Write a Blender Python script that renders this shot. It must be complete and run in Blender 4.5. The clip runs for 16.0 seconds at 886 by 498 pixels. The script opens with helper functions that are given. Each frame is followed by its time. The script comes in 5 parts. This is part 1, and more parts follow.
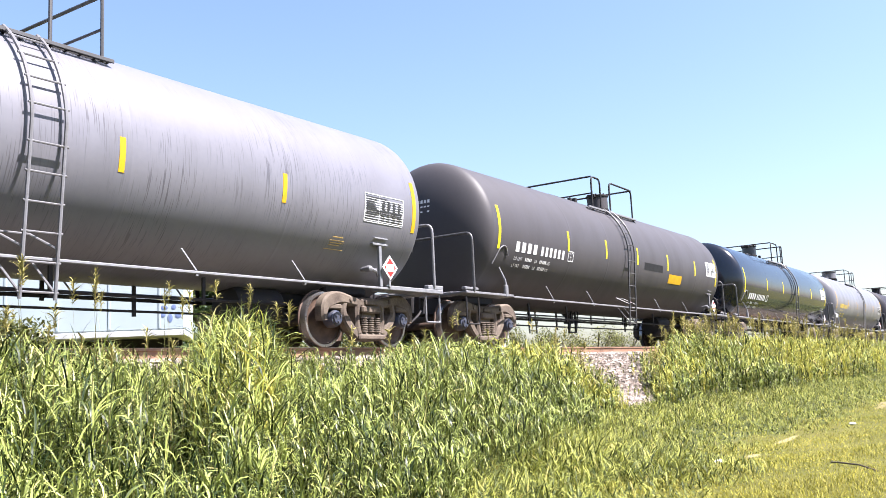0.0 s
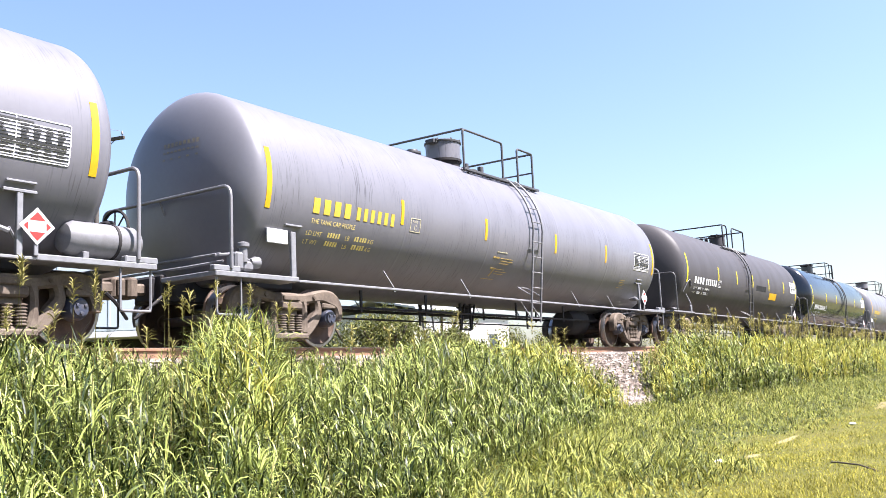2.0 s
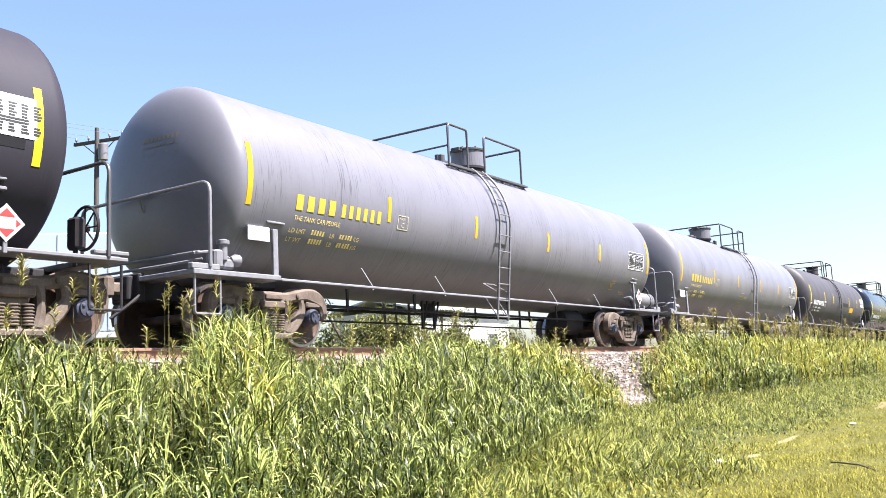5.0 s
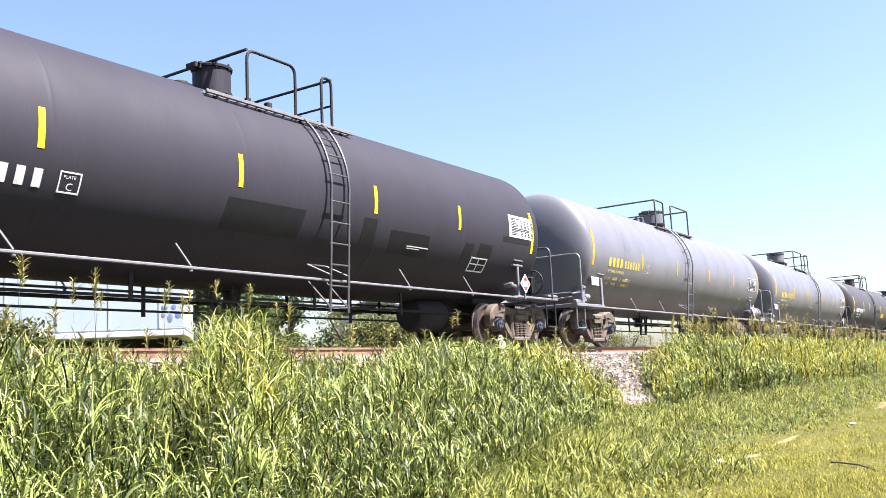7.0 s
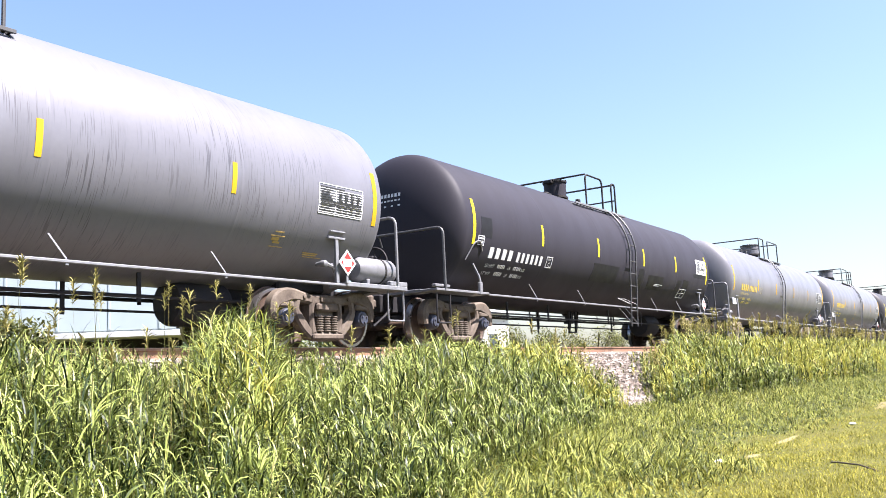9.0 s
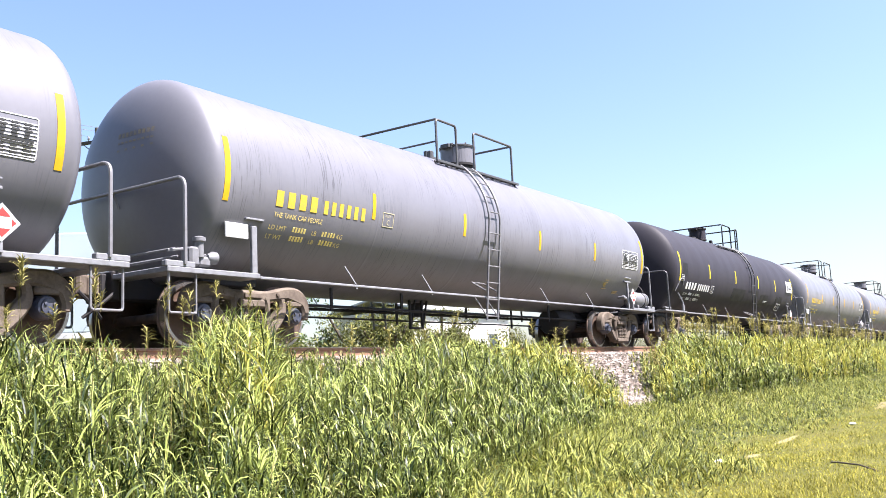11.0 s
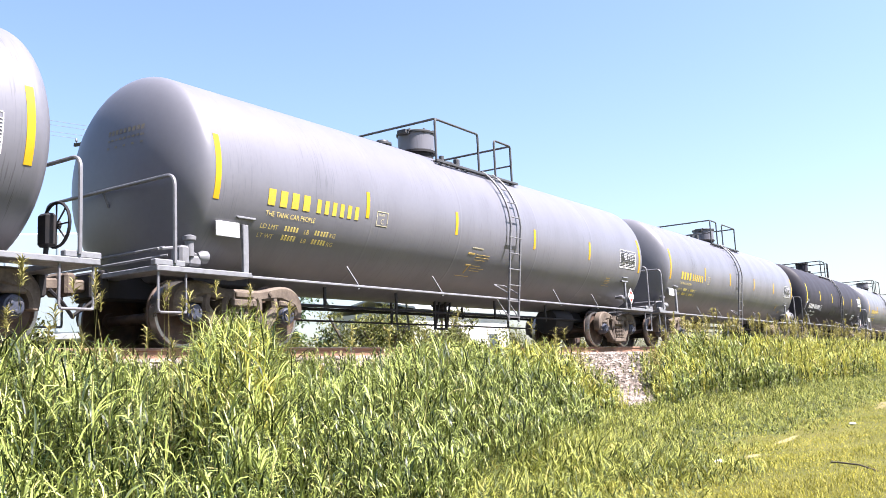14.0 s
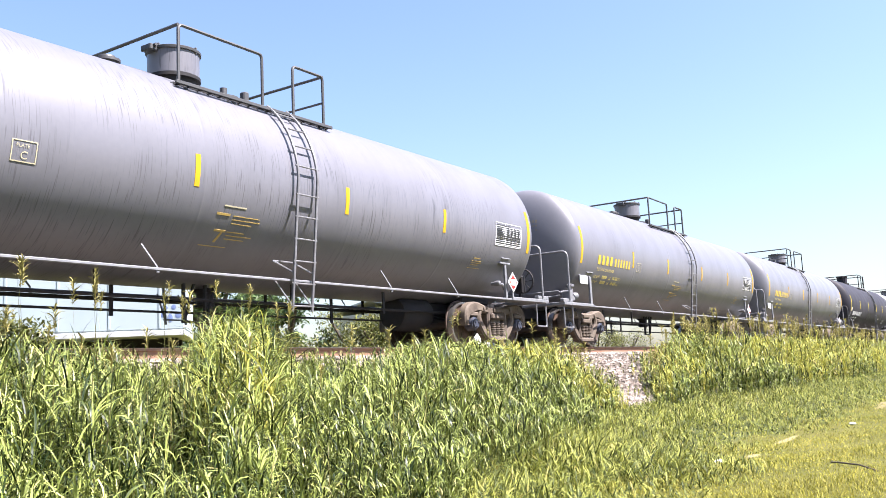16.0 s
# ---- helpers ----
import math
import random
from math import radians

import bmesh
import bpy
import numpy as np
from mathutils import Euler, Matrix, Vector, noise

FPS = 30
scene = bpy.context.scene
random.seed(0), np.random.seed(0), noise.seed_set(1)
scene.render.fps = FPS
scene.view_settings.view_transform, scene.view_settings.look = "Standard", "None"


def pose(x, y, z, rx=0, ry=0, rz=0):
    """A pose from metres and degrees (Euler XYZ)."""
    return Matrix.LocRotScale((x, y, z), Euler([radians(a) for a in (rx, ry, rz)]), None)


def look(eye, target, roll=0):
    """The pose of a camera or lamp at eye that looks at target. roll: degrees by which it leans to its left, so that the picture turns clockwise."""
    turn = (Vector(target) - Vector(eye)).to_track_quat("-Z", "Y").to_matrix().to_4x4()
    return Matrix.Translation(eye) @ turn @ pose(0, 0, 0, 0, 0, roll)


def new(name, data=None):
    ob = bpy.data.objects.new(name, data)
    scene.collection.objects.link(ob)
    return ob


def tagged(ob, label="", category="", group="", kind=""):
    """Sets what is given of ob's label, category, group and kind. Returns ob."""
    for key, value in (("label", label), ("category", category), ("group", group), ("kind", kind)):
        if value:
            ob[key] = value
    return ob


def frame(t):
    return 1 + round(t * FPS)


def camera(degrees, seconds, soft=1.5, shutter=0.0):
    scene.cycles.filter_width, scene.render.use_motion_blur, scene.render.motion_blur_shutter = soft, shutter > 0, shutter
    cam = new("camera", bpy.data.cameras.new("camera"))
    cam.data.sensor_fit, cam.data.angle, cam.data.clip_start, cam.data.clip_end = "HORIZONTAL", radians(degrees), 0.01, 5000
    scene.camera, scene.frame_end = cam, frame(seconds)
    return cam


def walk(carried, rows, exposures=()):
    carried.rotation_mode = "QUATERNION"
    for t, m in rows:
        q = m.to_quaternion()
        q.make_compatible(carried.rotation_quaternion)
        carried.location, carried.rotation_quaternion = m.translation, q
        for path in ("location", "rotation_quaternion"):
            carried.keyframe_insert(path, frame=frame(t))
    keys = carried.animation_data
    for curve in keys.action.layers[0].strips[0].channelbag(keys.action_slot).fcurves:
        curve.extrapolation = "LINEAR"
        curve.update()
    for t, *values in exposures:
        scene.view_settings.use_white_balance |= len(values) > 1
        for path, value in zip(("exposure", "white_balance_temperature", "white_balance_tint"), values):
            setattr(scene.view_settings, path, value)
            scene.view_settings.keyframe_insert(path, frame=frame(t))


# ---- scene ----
# Rail heads lie at z = 0; x runs along the track in the direction of travel, y away from the camera.
YT = 10.548        # centre line of the track
cam = camera(52.84, 16.0, soft=0.8)
EYE = Vector((0, 0, -0.517))
AIM = EYE + Vector((math.cos(radians(33.665)) * math.cos(radians(7.972)), math.sin(radians(33.665)) * math.cos(radians(7.972)), math.sin(radians(7.972)))) * 10
PLACE = look(EYE, AIM, -2.718)
walk(cam, [(0.0, PLACE), (16.0, PLACE)], exposures=[(0.0, 2.3, 6100, 19), (16.0, 2.3, 6100, 19)])

# ---- light ----
SUN = Vector((0.15, -0.52, 0.83)).normalized()
world = bpy.data.worlds.new("sky")
scene.world = world
world.use_nodes = True
wn = world.node_tree.nodes
sky = wn.new("ShaderNodeTexSky")
sky.sky_type, sky.sun_disc = "NISHITA", False
sky.sun_elevation = math.asin(SUN.z)
sky.sun_rotation = math.atan2(SUN.x, SUN.y)
sky.air_density, sky.dust_density, sky.ozone_density = 1.22, 1.6, 2.5
wn["Background"].inputs["Strength"].default_value = 0.053
world.node_tree.links.new(sky.outputs[0], wn["Background"].inputs["Color"])
sun = new("sun", bpy.data.lights.new("sun", "SUN"))
sun.data.energy, sun.data.angle, sun.data.color = 5.0, radians(0.55), (1.0, 0.95, 0.86)
sun.matrix_world = look(SUN * 60, (0, 0, 0))


# ---- materials ----
def mat(name, base, rough=0.6, metal=0.0, vary=0.25, scale=6.0, stretch=(1, 1, 1), second=None, amount=0.5, bump=0.1, fine=60.0, coat=0.0, island=0.0, spec=0.5):
    """A painted or raw surface: base colour varied at two scales, a second colour in patches, and fine relief."""
    m = bpy.data.materials.new(name)
    m.use_nodes = True
    n, l = m.node_tree.nodes, m.node_tree.links
    b = n["Principled BSDF"]
    b.inputs["Metallic"].default_value = metal
    b.inputs["Coat Weight"].default_value = coat
    b.inputs["Specular IOR Level"].default_value = spec
    co = n.new("ShaderNodeTexCoord")
    mp = n.new("ShaderNodeMapping")
    mp.inputs["Scale"].default_value = stretch
    l.new(co.outputs["Object"], mp.inputs[0])
    big = n.new("ShaderNodeTexNoise")
    big.inputs["Scale"].default_value, big.inputs["Detail"].default_value = scale, 5
    l.new(mp.outputs[0], big.inputs["Vector"])
    small = n.new("ShaderNodeTexNoise")
    small.inputs["Scale"].default_value, small.inputs["Detail"].default_value = fine, 3
    l.new(co.outputs["Object"], small.inputs["Vector"])
    ramp = n.new("ShaderNodeMapRange")
    ramp.inputs["From Min"].default_value, ramp.inputs["From Max"].default_value = 0.42, 0.68
    l.new(big.outputs["Fac"], ramp.inputs["Value"])
    ramp.inputs["To Max"].default_value = amount
    mix = n.new("ShaderNodeMix")
    mix.data_type = "RGBA"
    mix.inputs["A"].default_value = (*base, 1)
    mix.inputs["B"].default_value = (*(second or [c * 0.6 for c in base]), 1)
    l.new(ramp.outputs[0], mix.inputs["Factor"])
    tone = n.new("ShaderNodeMapRange")
    tone.inputs["To Min"].default_value, tone.inputs["To Max"].default_value = 1 - vary, 1 + vary
    l.new(small.outputs["Fac"], tone.inputs["Value"])
    val = n.new("ShaderNodeVectorMath")
    val.operation = "SCALE"
    l.new(mix.outputs["Result"], val.inputs[0])
    l.new(tone.outputs[0], val.inputs["Scale"])
    out = val.outputs[0]
    if island:
        geo = n.new("ShaderNodeNewGeometry")
        r2 = n.new("ShaderNodeMapRange")
        r2.inputs["To Min"].default_value, r2.inputs["To Max"].default_value = 1 - island, 1 + island
        l.new(geo.outputs["Random Per Island"], r2.inputs["Value"])
        v2 = n.new("ShaderNodeVectorMath")
        v2.operation = "SCALE"
        l.new(out, v2.inputs[0])
        l.new(r2.outputs[0], v2.inputs["Scale"])
        out = v2.outputs[0]
    l.new(out, b.inputs["Base Color"])
    rr = n.new("ShaderNodeMapRange")
    rr.inputs["To Min"].default_value, rr.inputs["To Max"].default_value = max(rough - 0.12, 0.02), min(rough + 0.12, 1)
    l.new(big.outputs["Fac"], rr.inputs["Value"])
    l.new(rr.outputs[0], b.inputs["Roughness"])
    if bump:
        bp = n.new("ShaderNodeBump")
        bp.inputs["Strength"].default_value, bp.inputs["Distance"].default_value = bump, 0.01
        l.new(small.outputs["Fac"], bp.inputs["Height"])
        l.new(bp.outputs[0], b.inputs["Normal"])
    return m


def streaked(name, base, dark, rough, much=0.75, sheen=0.5):
    """Tank paint with dust, and thin dark rain streaks that run down round the shell."""
    m = mat(name, base, rough, vary=0.07, scale=1.3, stretch=(1.0, 0.5, 0.5), second=[c * 0.82 for c in base], amount=0.7, bump=0.02, fine=14, spec=sheen)
    n, l = m.node_tree.nodes, m.node_tree.links
    p = n["Principled BSDF"]
    co = n.new("ShaderNodeTexCoord")
    factors = []
    for sx, sy, lo, hi in ((58, 2.3, 0.575, 0.65), (9, 0.35, 0.60, 0.75)):
        mp = n.new("ShaderNodeMapping")
        mp.inputs["Scale"].default_value = (sx, sy, sy)
        l.new(co.outputs["Object"], mp.inputs[0])
        tx = n.new("ShaderNodeTexNoise")
        tx.inputs["Scale"].default_value, tx.inputs["Detail"].default_value, tx.inputs["Distortion"].default_value = 1.0, 2, 0.15
        l.new(mp.outputs[0], tx.inputs["Vector"])
        mr = n.new("ShaderNodeMapRange")
        mr.inputs["From Min"].default_value, mr.inputs["From Max"].default_value = lo, hi
        l.new(tx.outputs["Fac"], mr.inputs["Value"])
        factors.append(mr.outputs[0])
    patch = n.new("ShaderNodeTexNoise")
    patch.inputs["Scale"].default_value = 0.8
    l.new(co.outputs["Object"], patch.inputs["Vector"])
    pr = n.new("ShaderNodeMapRange")
    pr.inputs["From Min"].default_value, pr.inputs["From Max"].default_value = 0.35, 0.6
    pr.inputs["To Max"].default_value = much
    l.new(patch.outputs["Fac"], pr.inputs["Value"])
    add = n.new("ShaderNodeMath")
    add.operation = "MAXIMUM"
    l.new(factors[0], add.inputs[0])
    half = n.new("ShaderNodeMath")
    half.operation = "MULTIPLY"
    half.inputs[1].default_value = 0.22
    l.new(factors[1], half.inputs[0])
    l.new(half.outputs[0], add.inputs[1])
    mul = n.new("ShaderNodeMath")
    mul.operation = "MULTIPLY"
    l.new(add.outputs[0], mul.inputs[0])
    l.new(pr.outputs[0], mul.inputs[1])
    along = n.new("ShaderNodeSeparateXYZ")
    l.new(co.outputs["Object"], along.inputs[0])
    far = n.new("ShaderNodeMath")
    far.operation = "ABSOLUTE"
    l.new(along.outputs[0], far.inputs[0])
    body = n.new("ShaderNodeMapRange")
    body.inputs["From Min"].default_value, body.inputs["From Max"].default_value = 7.45, 7.75
    body.inputs["To Min"].default_value, body.inputs["To Max"].default_value = 1.0, 0.0
    l.new(far.outputs[0], body.inputs["Value"])
    clear = n.new("ShaderNodeMath")
    clear.operation = "MULTIPLY"
    l.new(mul.outputs[0], clear.inputs[0])
    l.new(body.outputs[0], clear.inputs[1])
    old = p.inputs["Base Color"].links[0].from_socket
    mix = n.new("ShaderNodeMix")
    mix.data_type = "RGBA"
    mix.inputs["B"].default_value = (*dark, 1)
    l.new(old, mix.inputs["A"])
    l.new(clear.outputs[0], mix.inputs["Factor"])
    l.new(mix.outputs["Result"], p.inputs["Base Color"])
    return m


def blade_mat(name, a, b, dry, clear=0.45, rough=0.45):
    """Leaves: each blade takes its own tone between two greens, some dry; light shines through."""
    m = bpy.data.materials.new(name)
    m.use_nodes = True
    n, l = m.node_tree.nodes, m.node_tree.links
    p = n["Principled BSDF"]
    geo = n.new("ShaderNodeNewGeometry")
    ramp = n.new("ShaderNodeValToRGB")
    e = ramp.color_ramp.elements
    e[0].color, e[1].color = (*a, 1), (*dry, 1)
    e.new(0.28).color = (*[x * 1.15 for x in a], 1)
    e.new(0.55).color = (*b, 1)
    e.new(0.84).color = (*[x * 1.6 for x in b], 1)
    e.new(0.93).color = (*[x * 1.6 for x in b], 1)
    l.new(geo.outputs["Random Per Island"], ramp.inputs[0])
    no = n.new("ShaderNodeTexNoise")
    no.inputs["Scale"].default_value = 0.9
    co = n.new("ShaderNodeTexCoord")
    l.new(co.outputs["Object"], no.inputs["Vector"])
    mr = n.new("ShaderNodeMapRange")
    mr.inputs["To Min"].default_value, mr.inputs["To Max"].default_value = 0.62, 1.38
    l.new(no.outputs["Fac"], mr.inputs["Value"])
    sc = n.new("ShaderNodeVectorMath")
    sc.operation = "SCALE"
    l.new(ramp.outputs[0], sc.inputs[0])
    l.new(mr.outputs[0], sc.inputs["Scale"])
    l.new(sc.outputs[0], p.inputs["Base Color"])
    p.inputs["Roughness"].default_value = rough
    p.inputs["Specular IOR Level"].default_value = 0.22
    tr = n.new("ShaderNodeBsdfTranslucent")
    l.new(sc.outputs[0], tr.inputs["Color"])
    ms = n.new("ShaderNodeMixShader")
    ms.inputs[0].default_value = clear
    l.new(p.outputs[0], ms.inputs[1])
    l.new(tr.outputs[0], ms.inputs[2])
    l.new(ms.outputs[0], n["Material Output"].inputs[0])
    return m


GREY = streaked("grey_tank_paint", (0.121, 0.120, 0.137), (0.034, 0.033, 0.039), 0.38, 0.65, sheen=0.4)
PLAINGREY = streaked("clean_grey_tank_paint", (0.121, 0.120, 0.137), (0.034, 0.033, 0.039), 0.38, 0.30, sheen=0.4)
DARK = streaked("weathered_black_tank_paint", (0.0238, 0.0220, 0.0290), (0.0400, 0.0370, 0.0430), 0.60, 0.25, sheen=0.16)
# Black paint with a lighter base: grazing haze is put into its colour.
HAZED = streaked("haze_lightened_black_tank_paint", (0.046, 0.043, 0.047), (0.060, 0.056, 0.060), 0.55, 0.25, sheen=0.25)
GLOSS = mat("glossy_black_tank_paint", (0.008, 0.011, 0.018), 0.13, vary=0.1, scale=2.0, second=(0.014, 0.016, 0.021), amount=0.5, bump=0.01, fine=3, spec=0.5)
PATCH = mat("dark_repaint_patch", (0.007, 0.007, 0.009), 0.6, vary=0.2, scale=4, bump=0.03, spec=0.25)
TOPRAIL = mat("dark_grey_rail_paint", (0.0459, 0.0459, 0.0486), 0.5, vary=0.2, scale=9, second=(0.027, 0.0243, 0.0243), amount=0.6, bump=0.06)
LADDER = mat("grey_ladder_paint", (0.12, 0.12, 0.128), 0.5, vary=0.15, scale=9, second=(0.07, 0.065, 0.065), amount=0.6, bump=0.06)
FITTING = mat("grey_fitting_paint", (0.125, 0.125, 0.135), 0.5, vary=0.15, scale=9, second=(0.085, 0.082, 0.082), amount=0.6, bump=0.08)
BLACK = mat("black_fitting_paint", (0.0136, 0.0127, 0.0145), 0.7, vary=0.3, scale=8, second=(0.0255, 0.0213, 0.0187), amount=0.6, bump=0.1, spec=0.25)
SILVER = mat("pale_galvanised_steel", (0.165, 0.167, 0.178), 0.5, metal=0.2, vary=0.12, scale=10, second=(0.10, 0.10, 0.105), amount=0.6, bump=0.08)
CAST = mat("rusty_cast_steel", (0.108, 0.085, 0.065), 0.8, vary=0.35, scale=5, second=(0.046, 0.033, 0.026), amount=0.8, bump=0.3, fine=45, spec=0.3)
WHEEL = mat("brown_wheel_steel", (0.075, 0.047, 0.033), 0.65, metal=0.1, vary=0.3, scale=6, second=(0.025, 0.02, 0.02), amount=0.7, bump=0.2, spec=0.3)
TREAD = mat("worn_bright_tread", (0.30, 0.28, 0.27), 0.3, metal=0.9, vary=0.15, scale=9, bump=0.05)
CAPBLUE = mat("faded_blue_bearing_cap", (0.022, 0.027, 0.046), 0.5, vary=0.3, scale=12, second=(0.05, 0.044, 0.042), amount=0.8, bump=0.15)
YELLOW = mat("yellow_reflective_tape", (0.414, 0.252, 0.0072), 0.5, vary=0.1, scale=8, second=(0.378, 0.198, 0.0072), amount=0.6, bump=0.02, spec=0.2)
LIME = mat("bright_yellow_reflective_tape", (0.45, 0.378, 0.0108), 0.5, vary=0.08, scale=8, second=(0.405, 0.306, 0.0108), amount=0.6, bump=0.02, spec=0.2)
INK_Y = mat("yellow_stencil_paint", (0.42, 0.30, 0.030), 0.55, vary=0.2, scale=30, second=(0.32, 0.24, 0.06), amount=0.7, bump=0.02, spec=0.2)
INK_S = mat("small_yellow_stencil_paint", (0.62, 0.50, 0.16), 0.55, vary=0.2, scale=30, second=(0.45, 0.37, 0.14), amount=0.6, bump=0.0, spec=0.2)
INK_P = mat("pale_faded_stencil_paint", (0.40, 0.36, 0.24), 0.55, vary=0.25, scale=30, second=(0.26, 0.24, 0.18), amount=0.8, bump=0.0, spec=0.2)
INK_W = mat("white_stencil_paint", (0.585, 0.585, 0.585), 0.5, vary=0.15, scale=30, second=(0.375, 0.375, 0.375), amount=0.6, bump=0.02)
INK_K = mat("black_print", (0.02, 0.02, 0.02), 0.5, vary=0.2, scale=30, bump=0.0)
INK_R = mat("red_placard_print", (0.30, 0.018, 0.014), 0.5, vary=0.15, scale=30, bump=0.0)
INK_F = mat("faded_head_stencil_paint", (0.17, 0.135, 0.075), 0.6, vary=0.3, scale=20, second=(0.13, 0.12, 0.12), amount=0.9, bump=0.0)
INK_G = mat("orange_stencil_paint", (0.36, 0.25, 0.07), 0.6, vary=0.3, scale=30, bump=0.0)
RAIL = mat("rusty_rail_steel", (0.216, 0.126, 0.0792), 0.7, metal=0.2, vary=0.2, scale=5, second=(0.158, 0.0792, 0.0504), amount=0.7, bump=0.15)
RAILTOP = mat("polished_rail_head", (0.5, 0.45, 0.42), 0.3, metal=0.9, vary=0.1, scale=4, bump=0.05)
WOOD = mat("weathered_tie_wood", (0.0975, 0.0788, 0.0638), 0.85, vary=0.35, scale=4, stretch=(6, 1, 6), second=(0.0375, 0.0338, 0.03), amount=0.7, bump=0.5, fine=30)
STONE = mat("pale_ballast_stone", (0.238, 0.200, 0.172), 0.85, vary=0.25, scale=2, second=(0.160, 0.118, 0.092), amount=0.6, bump=0.3, island=0.5)
DIRT = mat("dry_straw_and_dirt", (0.17, 0.14, 0.075), 0.95, vary=0.4, scale=3, second=(0.13, 0.12, 0.04), amount=0.9, bump=0.6, fine=40, spec=0.1)
SOIL = mat("gravelly_soil", (0.080, 0.066, 0.054), 0.95, vary=0.4, scale=1.2, second=(0.06, 0.052, 0.040), amount=0.8, bump=0.8, fine=28, spec=0.1)
EARTH = mat("dark_weedy_earth", (0.050, 0.056, 0.017), 0.95, vary=0.4, scale=1.5, second=(0.035, 0.045, 0.012), amount=0.9, bump=0.8, fine=30, spec=0.1)
LAWN = mat("mown_grass_ground", (0.064, 0.064, 0.014), 0.95, vary=0.45, scale=0.9, stretch=(0.6, 1.4, 1), second=(0.10, 0.092, 0.025), amount=0.8, bump=0.7, fine=55, spec=0.1)
TRAILER = mat("pale_painted_metal", (0.33, 0.39, 0.42), 0.5, vary=0.06, scale=1.5, second=(0.28, 0.335, 0.36), amount=0.5, bump=0.03)
MARK = mat("blue_trailer_mark", (0.13, 0.18, 0.34), 0.5, vary=0.2, scale=4, bump=0.0)
WALL = mat("white_painted_wall", (0.6, 0.593, 0.57), 0.7, vary=0.06, scale=1, second=(0.525, 0.517, 0.503), amount=0.5, bump=0.05)
ROOF = mat("grey_metal_roof", (0.46, 0.47, 0.48), 0.5, vary=0.1, scale=2, bump=0.05)
DARKGLASS = mat("dark_window", (0.05, 0.06, 0.07), 0.15, vary=0.1, scale=3, bump=0.0)
POLE = mat("grey_pole_wood", (0.055, 0.048, 0.042), 0.85, vary=0.3, scale=3, stretch=(5, 5, 0.4), bump=0.3)
BARK = mat("brown_bark", (0.07, 0.0525, 0.0385), 0.9, vary=0.35, scale=6, stretch=(3, 3, 0.6), bump=0.6)
# BLADE's near-black first tone puts the shade between blades into the leaf colour.
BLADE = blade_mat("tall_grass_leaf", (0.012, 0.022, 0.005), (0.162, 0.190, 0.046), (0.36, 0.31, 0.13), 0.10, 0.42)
GOLDEN = blade_mat("yellowing_weed_leaf", (0.110, 0.112, 0.016), (0.285, 0.275, 0.048), (0.40, 0.29, 0.09), 0.28, 0.5)
SEED = blade_mat("seed_head", (0.110, 0.100, 0.030), (0.215, 0.190, 0.062), (0.28, 0.22, 0.09), 0.25, 0.8)
TURF = blade_mat("mown_blade", (0.118, 0.116, 0.019), (0.222, 0.206, 0.033), (0.31, 0.25, 0.065), 0.3, 0.7)
WEED = blade_mat("short_weed_leaf", (0.030, 0.042, 0.008), (0.165, 0.175, 0.034), (0.30, 0.25, 0.08), 0.2, 0.6)
LEAF = blade_mat("bush_leaf", (0.040, 0.048, 0.014), (0.105, 0.110, 0.030), (0.20, 0.16, 0.05), 0.25)
FARLEAF = blade_mat("far_tree_leaf", (0.035, 0.0595, 0.021), (0.056, 0.084, 0.028), (0.084, 0.105, 0.035), 0.3)


